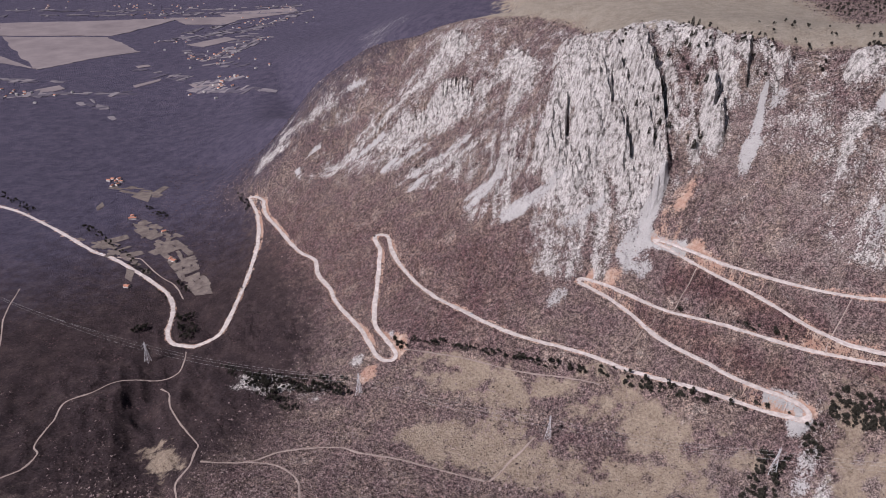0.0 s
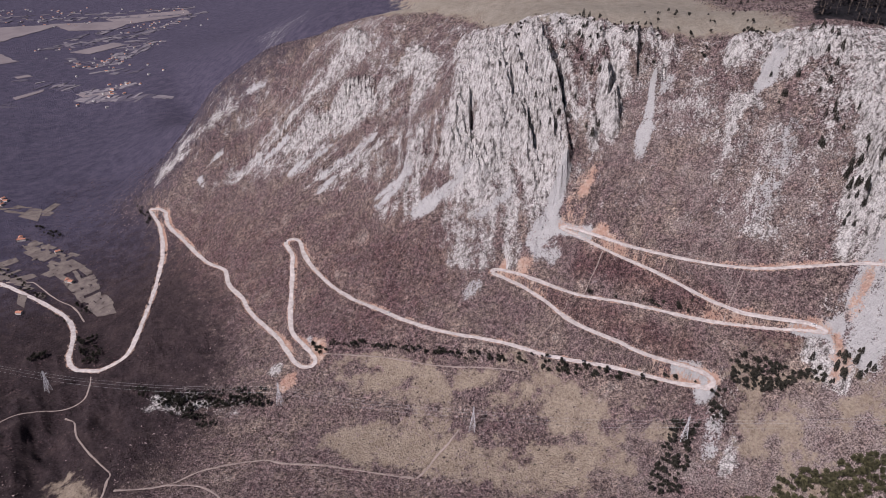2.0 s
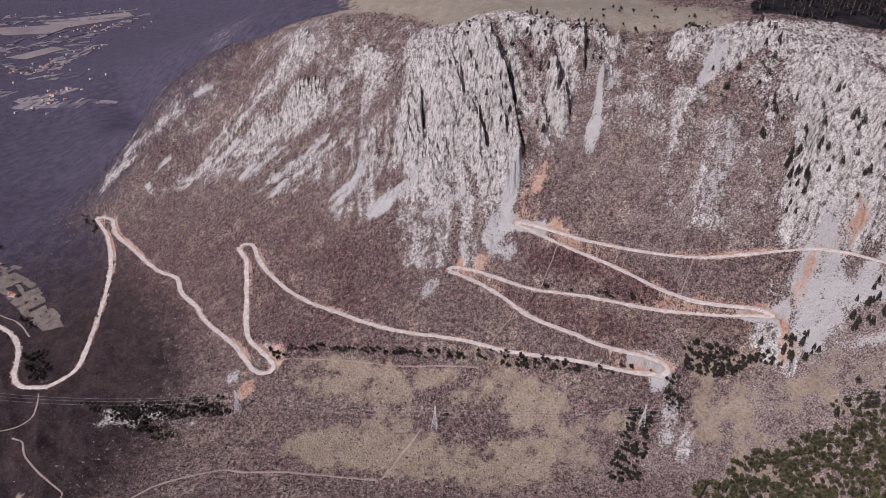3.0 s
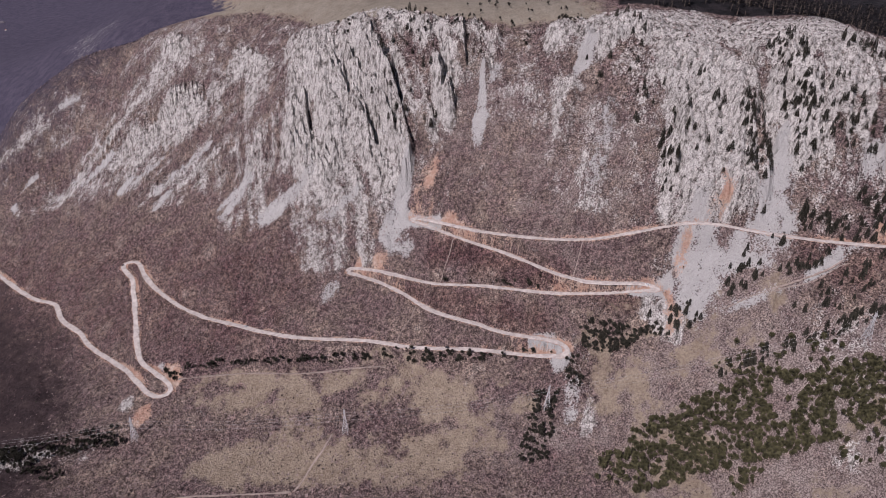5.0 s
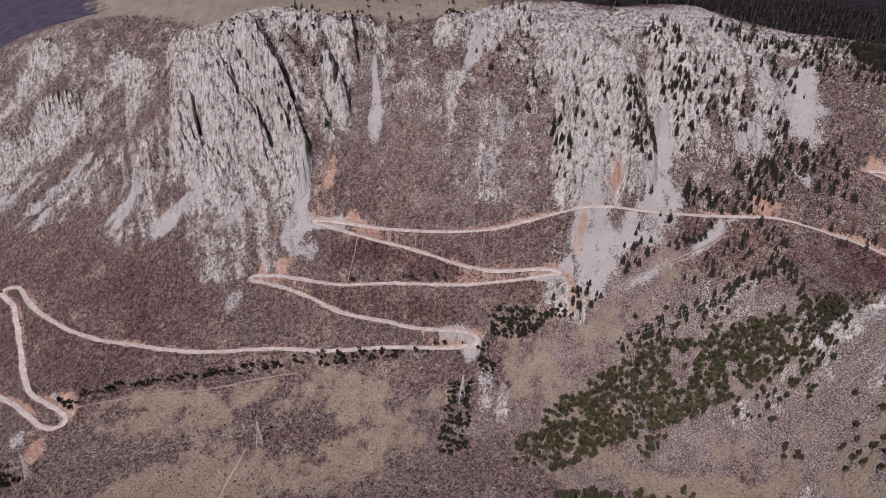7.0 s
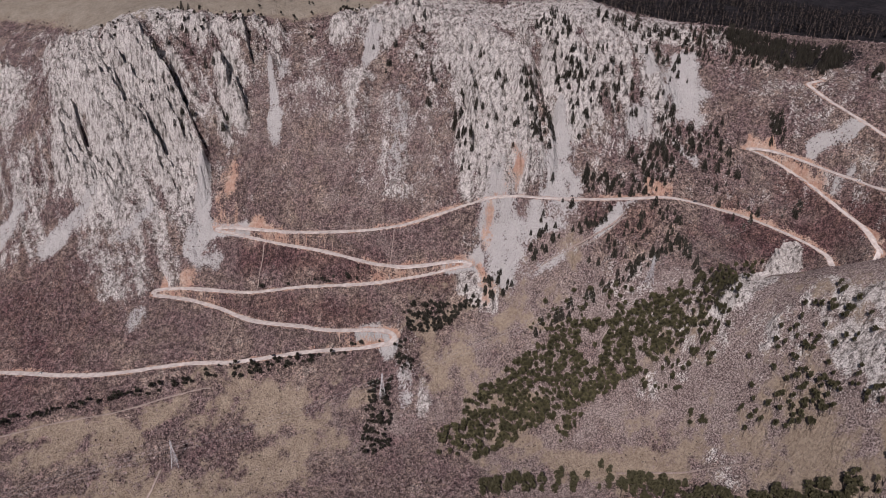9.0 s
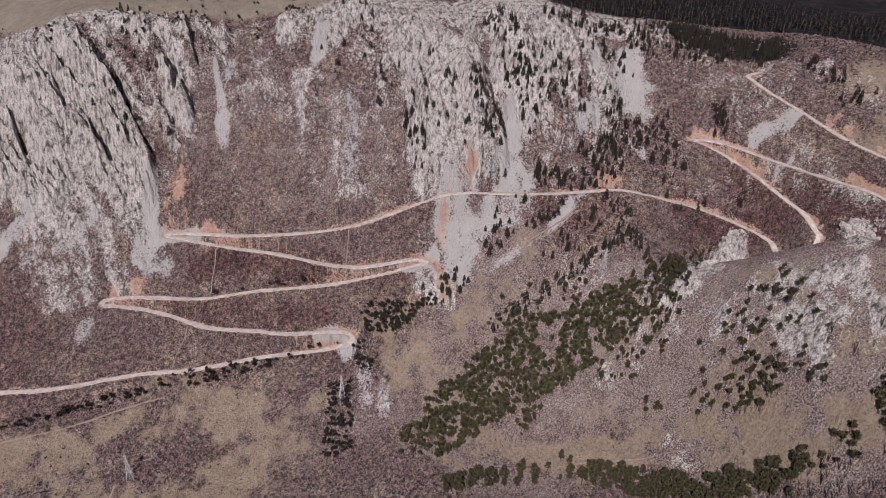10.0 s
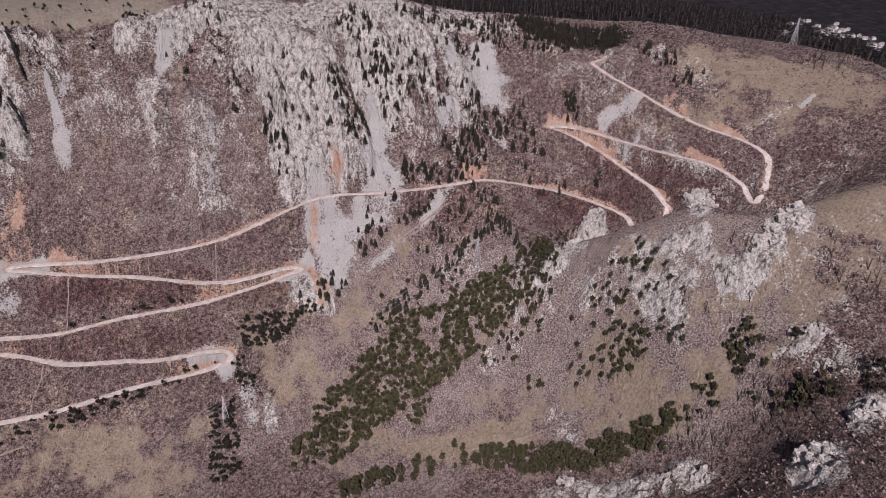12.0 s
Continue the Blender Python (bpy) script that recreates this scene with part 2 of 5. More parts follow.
VALLEY = [(337, 343, 77), (293, 339, 60), (417, 348, 138), (404, 352, 129), (439, 289, 117), (422, 341, 138), (170, 425, 54),
        (50, 447, 35), (-185, 597, 15), (-279, 626, -2), (462, 199, 122), (462, 151, 136), (442, 151, 108), (-216, 457, 24),
        (-377, 530, 12), (-383, 434, 25)]
NEAR_RIDGE = [(421, 90, 116), (408, 14, 179), (388, -28, 234), (453, 12, 197), (200, 280, 60), (0, 280, 60), (-300, 280, 60),
        (300, 60, 140), (0, 0, 180), (-400, 0, 150), (0, -500, 300), (600, -300, 300), (-1200, 0, 50), (-2500, -500, 50), (1500, -600, 330)]


def smooth_land(lines, soft):
    """A surface through the break lines: a multiquadric with a plane, as a function of x and y arrays."""
    p = np.array([q for line in lines for q in line], float)
    n = len(p)
    d = np.sqrt(((p[:, None, :2] - p[None, :, :2]) ** 2).sum(2) + soft ** 2)
    a = np.zeros((n + 3, n + 3))
    a[:n, :n] = d + np.eye(n) * -EASE
    a[:n, n:] = np.c_[np.ones(n), p[:, :2] / 1000]
    a[n:, :n] = a[:n, n:].T
    w = np.linalg.solve(a, np.r_[p[:, 2], 0, 0, 0])

    def height(x, y):
        x, y = np.asarray(x, float), np.asarray(y, float)
        z = w[n] + w[n + 1] * x / 1000 + w[n + 2] * y / 1000
        for (px, py, _), k in zip(p, w[:n]):
            z = z + k * np.sqrt((x - px) ** 2 + (y - py) ** 2 + soft ** 2)
        return z
    return height


EASE = 5.0
base_land = smooth_land((PLAIN, WEST_FOOT, ROAD_SLOPE, CLIFF, RIM, WEST_CREST, PLATEAU, EAST_HILL, SPUR, VALLEY, NEAR_RIDGE), 25.0)

# ---- grid, noise and road lines ----
def lattice(ix, iy, seed):
    h = (ix.astype(np.int64) * 374761393 + iy.astype(np.int64) * 668265263 + seed * 974634777) & 0xFFFFFFFF
    h = ((h ^ (h >> 13)) * 1274126177) & 0xFFFFFFFF
    return ((h ^ (h >> 16)) & 0xFFFF) / 32767.5 - 1.0


def value_noise(x, y, seed):
    ix, iy = np.floor(x), np.floor(y)
    fx, fy = x - ix, y - iy
    fx, fy = fx * fx * (3 - 2 * fx), fy * fy * (3 - 2 * fy)
    a, c = lattice(ix, iy, seed), lattice(ix + 1, iy, seed)
    d, e = lattice(ix, iy + 1, seed), lattice(ix + 1, iy + 1, seed)
    return (a + (c - a) * fx) * (1 - fy) + (d + (e - d) * fx) * fy


def fractal(x, y, size, octaves, seed, ridged=False):
    total, amount, weight = 0.0, 1.0, 0.0
    for k in range(octaves):
        turn = 0.6 + 1.1 * k
        u, v = x * math.cos(turn) - y * math.sin(turn), x * math.sin(turn) + y * math.cos(turn)
        n = value_noise(u / size, v / size, seed + 17 * k)
        total, weight = total + amount * (1 - 2 * np.abs(n) if ridged else n), weight + amount
        amount, size = amount * 0.5, size * 0.5
    return total / weight


def step(a, c, v):
    v = np.clip((v - a) / (c - a), 0, 1)
    return v * v * (3 - 2 * v)


def axis(low, high, pitch, far_low, far_high, grow_low, grow_high):
    mid = list(np.arange(low, high, pitch))
    left, right, d = [], [], pitch
    v = low
    while v > far_low:
        d *= grow_low
        v -= d
        left.append(v)
    v, d = mid[-1], pitch
    while v < far_high:
        d *= grow_high
        v += d
        right.append(v)
    return np.array(left[::-1] + mid + right)

# ---- where things lie, in metres of the plan ----
# the road, from the plain up to the pass, leg by leg
ROAD_PLAIN = [(-830, 1086), (-796, 1072), (-741, 1047), (-666, 999), (-605, 955), (-554, 917), (-512, 894), (-462, 858), (-419, 824), (-390, 797),
    (-370, 764), (-360, 729), (-355, 703), (-342, 683), (-324, 676), (-308, 672)]
ROAD_LOWER = [(-308, 672), (-293, 681), (-282, 697), (-279, 733), (-279, 784), (-280, 835), (-284, 893), (-293, 939), (-308, 986), (-324, 1018),
    (-330, 1030), (-320, 1027), (-302, 1009), (-297, 992), (-286, 964), (-260, 924), (-225, 867), (-202, 834), (-179, 811), (-168, 775), (-147, 742),
    (-134, 711), (-110, 673), (-94, 649), (-82, 625), (-70, 601), (-61, 592), (-52, 592), (-49, 599), (-53, 610), (-64, 627), (-77, 648), (-81, 683),
    (-81, 718), (-82, 750), (-84, 775), (-92, 794), (-90, 802)]
ROAD_MIDDLE = [(-90, 802), (-78, 797), (-72, 784), (-68, 765), (-56, 735), (-32, 692), (-4, 656), (25, 630), (56, 603), (91, 579), (130, 558),
    (161, 538), (180, 523), (217, 500), (248, 481), (273, 464), (292, 451), (306, 442), (312, 437), (319, 439), (321, 444), (317, 451), (308, 457),
    (287, 470), (267, 485), (251, 501), (230, 520), (212, 538), (195, 563), (176, 586), (161, 601), (146, 613)]
ROAD_UPPER = [(146, 613), (150, 617), (160, 611), (177, 597), (196, 579), (224, 553), (253, 533), (281, 512), (323, 481), (361, 457), (392, 436),
    (403, 429), (404, 433), (397, 440), (377, 453), (350, 472), (328, 492), (308, 515), (287, 538), (261, 565), (240, 590), (224, 608), (219, 615),
    (227, 612), (246, 591), (278, 560), (315, 528), (351, 501), (375, 485), (399, 472), (421, 456), (441, 440), (465, 419), (487, 398), (518, 372),
    (547, 351), (576, 332)]
ROAD_PASS = [(576, 332), (609, 302), (637, 275), (654, 242), (655, 207), (638, 187), (618, 163), (653, 163), (661, 172), (674, 192), (683, 222),
    (687, 251), (683, 278), (675, 303), (669, 314), (682, 300), (696, 265), (702, 221), (698, 177), (692, 135), (688, 117), (684, 105), (664, 90),
    (685, 87), (692, 89), (705, 92), (716, 99), (720, 121), (726, 162), (735, 202), (742, 245), (744, 281), (748, 301), (753, 308), (765, 301)]
# dirt tracks on the valley floor
TRACK_JUNCTION = [(-318, 670), (-312, 647), (-311, 625), (-325, 613), (-354, 604), (-375, 593), (-390, 572), (-409, 554), (-404, 523), (-401, 491),
    (-398, 478), (-389, 468), (-390, 445), (-402, 431)]
TRACK_SOUTH = [(-321, 595), (-306, 581), (-290, 549), (-261, 514), (-240, 490), (-238, 477), (-236, 456), (-241, 436), (-235, 420), (-223, 402)]
TRACK_BENCH = [(-227, 462), (-203, 462), (-177, 468), (-152, 480), (-119, 484), (-93, 483), (-73, 475), (-39, 468), (-6, 458), (21, 450), (50, 442)]
TRACK_LOOP = [(-182, 466), (-159, 462), (-143, 455), (-129, 441), (-122, 418)]
TRACK_RIDGE = [(401, 221), (418, 203), (435, 178), (449, 155), (458, 130)]
TRACK_LINE = [(50, 442), (58, 448), (72, 462), (83, 471), (95, 483)]
TRACK_WEST = [(-599, 794), (-583, 741), (-569, 706), (-549, 669), (-529, 624)]
TRACK_OLD = [(-40, 603), (-5, 589), (32, 573), (61, 558), (90, 545), (128, 531), (159, 516)]
TRACK_VILLAGE = [(-508, 899), (-490, 894), (-469, 893), (-449, 873), (-418, 843), (-389, 821), (-363, 785)]
TRACK_GULLY = [(547, 350), (533, 350), (516, 351), (493, 358), (474, 367), (454, 376), (438, 381)]
TRACK_RAVINE = [(537, 346), (523, 348), (500, 351), (484, 360), (473, 363)]
# straight footpaths down between the road's legs
PATHS = [[(175, 533), (201, 545)], [(205, 550), (220, 554)], [(228, 552), (250, 570)], [(341, 481), (356, 492)], [(337, 473), (340, 478)]]
# gravel turning places at the bends
APRONS = [[(214, 619), (226, 609), (240, 596)], [(297, 461), (310, 454), (318, 444), (312, 437)], [(388, 441), (404, 430), (408, 426)]]
# scree: from its head to its foot, with both half widths
SCREE_WEST = [(31, 848, -39, 852, 3.0, 11.8, 0.92), (-96, 954, -187, 995, 4.3, 9.0, 0.74), (-205, 1032, -240, 1014, 4.0, 6.6, 0.62),
    (67, 760, 35, 762, 5.6, 10.6, 0.88), (131, 701, 74, 712, 4.6, 8.1, 0.85), (-30, 892, -89, 904, 3.2, 5.8, 0.8), (171, 668, 135, 668, 3.2, 5.1, 0.75)]
SCREE_CLIFF = [(230, 652, 195, 618, 4.4, 12.3, 0.95), (195, 616, 208, 598, 11.8, 7.1, 0.8), (129, 610, 118, 607, 8.0, 8.0, 0.72),
    (313, 660, 306, 641, 2.6, 5.0, 0.85), (306, 643, 299, 627, 5.0, 9.5, 0.8), (332, 656, 322, 652, 4.4, 5.0, 0.7), (411, 557, 380, 525, 8.6, 10.5, 0.62), (414, 611, 401, 603, 6.9, 8.1, 0.95),
    (535, 454, 493, 400, 3.0, 21.8, 0.98), (440, 427, 432, 407, 23.9, 20.3, 0.92), (457, 404, 480, 396, 13.6, 10.3, 0.85)]
SCREE_EAST = [(547, 350, 493, 357, 4.5, 5.5, 0.66), (493, 357, 440, 380, 5.5, 4.5, 0.62), (669, 404, 651, 386, 15.2, 23.9, 0.98), (641, 430, 632, 418, 11.8, 9.0, 0.75), (594, 393, 577, 391, 11.7, 7.9, 0.85),
    (739, 241, 710, 267, 6.0, 7.8, 0.95), (612, 361, 619, 340, 4.3, 6.2, 0.8), (710, 227, 688, 231, 4.1, 5.6, 0.6)]
SCREE_LOW = [(318, 419, 303, 399, 9.0, 11.1, 0.5), (319, 449, 310, 437, 5.7, 6.8), (318, 448, 314, 437, 5.1, 5.6, 0.9), (-58, 631, -49, 601, 5.3, 6.4, 0.6),
    (786, 82, 769, 87, 2.6, 2.6)]
SCREE = SCREE_WEST + SCREE_CLIFF + SCREE_EAST + SCREE_LOW
# bare orange earth at cuts and slips
SCARS_A = [(248, 637, 230, 617, 7.5, 11.7, 0.8), (249, 596, 271, 572, 3.6, 3.0), (431, 436, 422, 428, 5.8, 4.4, 0.72),
    (408, 419, 406, 402, 5.0, 6.8, 0.8), (308, 458, 278, 473, 4.0, 2.8), (395, 441, 369, 462, 3.4, 2.8), (468, 439, 461, 433, 8.1, 9.2),
    (565, 346, 583, 336, 5.9, 6.0), (178, 607, 185, 597, 4.9, 4.9), (159, 618, 154, 617, 3.1, 3.1), (-48, 620, -46, 607, 7.2, 7.8),
    (-76, 584, -79, 576, 6.4, 7.7), (183, 604, 177, 602, 4.9, 4.9)]
SCARS_B = [(723, 138, 721, 111, 2.5, 3.1), (743, 210, 740, 202, 7.8, 6.5), (695, 161, 694, 141, 2.5, 2.4), (680, 214, 669, 184, 3.1, 3.1),
    (611, 303, 634, 281, 3.0, 3.1)]
SCARS_C = [(748, 217, 742, 192, 2.6, 3.0, 1.1), (734, 161, 722, 115, 2.6, 3.0, 1.1), (706, 174, 696, 131, 2.6, 3.0, 1.1),
    (688, 221, 666, 170, 2.6, 3.0, 1.1), (633, 287, 659, 252, 2.6, 3.0, 1.1), (566, 353, 584, 333, 2.6, 3.0, 1.1), (677, 317, 690, 300, 2.6, 3.0, 1.1)]
SCARS = SCARS_A + SCARS_B + SCARS_C
# dry grass
GRASS_A = [(-12, 579, 69, 523, 18.8, 17.8), (152, 497, 230, 455, 12.7, 10.1), (60, 492, 7, 484, 26.1, 23.2), (134, 449, 232, 410, 14.6, 14.3),
    (344, 404, 345, 395, 13.4, 11.2), (-11, 580, 44, 555, 13.8, 13.4), (166, 487, 194, 475, 17.2, 17.1), (-7, 494, 120, 447, 19.9, 22.4),
    (-286, 490, -260, 455, 15.5, 16.0), (332, 402, 359, 391, 20.3, 20.4), (797, 195, 809, 68, 30.0, 36.5), (748, 167, 749, 80, 19.4, 22.3, 0.9),
    (592, 23, 590, -20, 26.0, 36.0, 1.2), (537, 146, 453, 152, 61.2, 51.3, 0.62), (501, 219, 423, 218, 37.4, 31.9, 0.6)]
GRASS_C = [(344, 412, 361, 314, 33.7, 38.1, 0.68), (464, 359, 383, 391, 25.7, 22.4, 0.55), (51, 475, 180, 417, 16.1, 23.1, 1.15), (160, 495, 201, 478, 10.4, 14.2, 1.05), (103, 529, 133, 518, 8.3, 8.2, 1.0), (9, 559, 67, 540, 12.3, 13.2, 1.05),
    (-25, 491, 46, 477, 16.4, 19.5, 1.15)]
GRASS_D = [(513, 166, 458, 96, 12.5, 16.5, 1.1), (464, 100, 482, 54, 13.7, 17.9, 1.15), (504, 94, 523, 58, 10.2, 10.1, 0.9), (371, 266, 445, 182, 12.3, 12.1, 1.0), (532, 52, 557, 36, 14.6, 14.8, 1.0)]
GRASS_B = [(535, 90, 487, 45, 29.5, 28.2, 0.8), (532, 12, 562, -15, 23.9, 24.7, 0.8), (153, 495, 265, 424, 29.0, 33.5, 0.7),
    (494, 61, 467, 74, 19.0, 17.2), (454, 87, 456, 68, 10.6, 10.4), (537, 53, 549, 26, 14.6, 14.6)]
GRASS = GRASS_A + GRASS_B + GRASS_C + GRASS_D
# bare limestone
CRAGS_CLIFF = [(152, 796, 119, 745, 26.6, 23.6, 0.9), (188, 742, 215, 660, 34.5, 17.7, 0.95), (180, 763, 144, 712, 27.1, 26.2, 0.88),
    (141, 838, 315, 689, 13.2, 14.3, 0.8), (294, 695, 271, 665, 23.3, 16.4, 0.9), (331, 678, 320, 662, 11.6, 9.5, 0.7),
    (180, 677, 200, 633, 20.8, 10.4, 0.52), (379, 594, 362, 566, 18.4, 13.1, 0.5), (398, 554, 381, 525, 24.0, 20.5, 0.58),
    (432, 564, 404, 539, 18.5, 14.8, 0.38), (351, 615, 353, 590, 15.4, 13.3, 0.4)]
CRAGS_EAST = [(397, 637, 560, 547, 17.4, 18.9, 1.1), (450, 600, 447, 490, 30.1, 24.3, 0.55), (502, 569, 458, 460, 35.5, 26.1, 0.98),
    (505, 498, 481, 442, 23.2, 24.5, 1.0), (561, 515, 640, 485, 24.5, 22.8, 1.0), (556, 477, 550, 438, 25.1, 24.4, 0.8), (623, 449, 565, 406, 32.7, 24.3, 0.7),
    (637, 483, 597, 442, 41.7, 37.9, 0.98), (620, 413, 592, 393, 31.8, 24.6, 0.65), (701, 461, 710, 410, 26.8, 17.2, 0.9), (630, 479, 705, 423, 9.0, 7.0, 1.1), (679, 394, 653, 361, 23.3, 22.4, 0.4)]
CRAGS_LOW = [(316, 414, 312, 388, 11.2, 12.2, 0.5), (-93, 602, -86, 584, 7.9, 7.7, 0.7), (-335, 1036, -299, 1015, 12.1, 11.7, 0.6),
    (636, 230, 529, 229, 11.1, 6.5), (580, 47, 533, 55, 13.1, 8.7), (659, 139, 578, 115, 9.5, 8.3), (505, 3, 497, 7, 8.4, 6.5, 0.75),
    (412, -22, 388, -27, 9.7, 9.3), (452, -41, 438, -42, 10.2, 9.2), (415, 46, 393, 142, 13.7, 9.0), (790, 246, 783, 255, 6.9, 5.5, 0.6)]
CRAGS = CRAGS_CLIFF + CRAGS_EAST + CRAGS_LOW
# broken rock showing through the scrub, with its share
STONY_WEST = [(-290, 1080, -212, 1029, 45.0, 42.8, 0.5), (-207, 1056, 17, 956, 57.7, 45.7, 0.46), (-182, 1009, 92, 858, 37.3, 37.7, 0.56),
    (-62, 896, 118, 741, 32.7, 30.3, 0.55), (47, 750, 179, 673, 24.5, 32.0, 0.49), (88, 682, 178, 648, 22.9, 28.3, 0.44), (110, 647, 187, 613, 19.1, 12.3, 0.45),
    (-15, 931, 18, 907, 20.6, 16.0, 0.85), (77, 900, 98, 868, 19.6, 13.7, 0.75), (-94, 970, -34, 921, 21.8, 20.6, 0.62), (-1, 996, 15, 970, 15.5, 12.6, 0.65),
    (86, 794, 113, 780, 10.7, 10.4, 0.7)]
STONY_LOW = [(-219, 598, -135, 571, 18.0, 16.9, 0.5), (304, 453, 323, 437, 14.8, 17.1, 0.55), (395, 431, 408, 398, 12.4, 10.1, 0.5),
    (528, 108, 536, 170, 29.7, 25.9, 0.5), (516, 211, 463, 248, 21.3, 16.3, 0.42), (495, 112, 452, 157, 29.5, 25.8, 0.4)]
STONY_SPUR = [(545, 136, 557, 105, 6.1, 6.1, 0.9), (534, 72, 545, 55, 10.8, 9.8, 1.0), (541, 227, 554, 208, 6.5, 6.5, 1.0), (517, 233, 537, 219, 6.5, 7.6, 0.75),
    (512, 180, 539, 174, 9.4, 7.3, 0.6), (516, 114, 530, 98, 9.9, 7.9, 0.65), (405, 124, 413, 35, 6.9, 8.1, 1.0), (518, -6, 488, -28, 18.8, 18.1, 0.36),
    (710, 245, 693, 147, 25.8, 18.3, 0.35)]
STONY = STONY_WEST + STONY_LOW + STONY_SPUR
# dark reddish leafless scrub; the widest stretch also paints in dimness at the view's left
RUSSET = [(505, 30, 470, -25, 22.0, 26.0, 0.5), (-260, 880, 40, 650, 95.0, 75.0, 0.54), (233, 578, 336, 485, 9.6, 8.0, 0.8), (197, 563, 306, 468, 8.3, 10.2, 0.6), (476, 394, 544, 333, 14.8, 15.1, 0.6), (333, 476, 383, 434, 5.7, 5.7, 0.6),
    (625, 287, 662, 217, 12.3, 14.9, 0.9), (680, 203, 665, 124, 16.2, 10.7, 0.95), (703, 166, 691, 116, 10.0, 7.3, 0.9), (675, 268, 681, 226, 11.4, 8.8, 0.8),
    (574, 300, 649, 231, 7.0, 7.5, 0.6), (727, 62, 665, 0, 15.5, 14.1, 0.7)]
# thin, pale scrub over stony ground
THIN = [(305, 630, 385, 520, 40.0, 50.0, 0.36), (200, 425, 330, 375, 26.0, 30.0, 0.42)]
# stands of pine: from, to, half widths and number
PINES_A = [(335, 336, 422, 311, 25.1, 27.6, 530), (422, 311, 514, 255, 29.8, 19.7, 760), (423, 361, 498, 301, 8.9, 8.9, 34), (308, 347, 360, 318, 12.1, 16.5, 90), (388, 278, 410, 280, 6.5, 6.6, 20),
    (492, 152, 494, 86, 8.1, 6.7, 26), (482, 172, 469, 128, 12.4, 12.0, 20), (486, 217, 548, 232, 10.7, 11.0, 56), (499, 233, 527, 233, 7.6, 7.7, 14),
    (496, 126, 476, 119, 8.0, 7.9, 18), (460, 204, 464, 187, 5.3, 4.2, 7), (514, 255, 551, 246, 16.4, 11.1, 50),
    (457, 282, 487, 221, 22.0, 16.0, 44)]
PINES_B = [(529, 166, 521, 113, 18.6, 14.9, 26), (526, 174, 495, 90, 31.1, 24.1, 24), (498, 55, 484, 32, 9.5, 11.6, 22), (461, 6, 468, -22, 9.3, 9.1, 26), (470, 64, 468, 51, 3.8, 3.7, 5), (544, 241, 618, 247, 6.6, 6.1, 10), (502, 52, 463, 19, 10.4, 10.1, 12), (467, 74, 456, 45, 14.3, 9.3, 10)]
PINES = PINES_A + PINES_B
# the belt of pines along the foot of the spur
PINE_BELT = [(306, 290, 398, 219, 7.3, 10.5, 46), (398, 219, 446, 71, 10.5, 9.6, 190)]
# dark evergreens in gullies and beside ways
PINES_GULLY_A = [(336, 441, 367, 420, 10.2, 9.0, 90), (320, 437, 317, 407, 6.8, 6.7, 26), (292, 421, 256, 377, 11.2, 14.2, 110),
    (364, 417, 398, 405, 4.5, 4.5, 22), (304, 446, 306, 443, 2.8, 2.8, 7), (-37, 614, 179, 516, 3.2, 4.1, 80), (179, 516, 296, 446, 4.7, 6.8, 55),
    (-262, 630, -189, 582, 5.8, 8.1, 45), (-219, 598, -96, 564, 12.5, 11.4, 170), (-193, 573, -153, 539, 9.4, 6.4, 36),
    (-353, 742, -329, 690, 5.0, 4.7, 30), (-400, 829, -483, 877, 4.5, 4.8, 18), (364, 460, 397, 436, 1.7, 1.7, 14)]
PINES_GULLY_B = [(346, 430, 378, 411, 5.6, 5.6, 30), (-612, 1006, -472, 882, 5.5, 4.8, 40), (-453, 858, -384, 786, 4.7, 5.2, 30),
    (-339, 741, -318, 690, 6.6, 6.2, 40), (-824, 1119, -726, 1055, 6.3, 5.9, 30), (-399, 702, -385, 715, 4.9, 4.9, 24),
    (-528, 1076, -476, 1022, 6.7, 8.4, 24), (-400, 829, -356, 798, 4.5, 4.3, 20), (-58, 623, -30, 595, 3.3, 3.2, 20),
    (-360, 1054, -328, 1005, 5.1, 4.0, 14), (179, 510, 296, 448, 2.9, 3.4, 60), (224, 557, 372, 454, 2.4, 2.3, 26), (496, 49, 481, 35, 4.7, 6.5, 14)]
PINES_GULLY_C = [(468, 2, 459, -18, 9.9, 8.8, 40), (504, 15, 501, 8, 3.7, 3.7, 8), (471, 60, 469, 55, 4.7, 4.7, 8),
    (488, -34, 462, -45, 7.2, 7.0, 20)]
PINES_GULLY = PINES_GULLY_A + PINES_GULLY_B + PINES_GULLY_C
# firs on the cliffs and in the ravine
FIRS_A = [(518, 480, 494, 429, 10.9, 11.6, 46), (441, 508, 433, 471, 5.9, 6.9, 22), (576, 461, 584, 398, 27.6, 22.0, 46),
    (566, 507, 553, 434, 14.1, 13.3, 24), (555, 367, 601, 349, 15.3, 15.8, 70), (516, 392, 551, 357, 6.9, 5.8, 34),
    (711, 394, 755, 347, 20.5, 16.7, 70), (707, 309, 689, 298, 4.6, 5.8, 9), (779, 267, 781, 221, 9.7, 8.2, 10), (564, 315, 533, 235, 8.2, 7.6, 40),
    (558, 296, 419, 350, 4.0, 3.9, 70), (646, 351, 631, 302, 21.5, 21.0, 40), (491, 411, 491, 409, 1.7, 1.7, 1)]
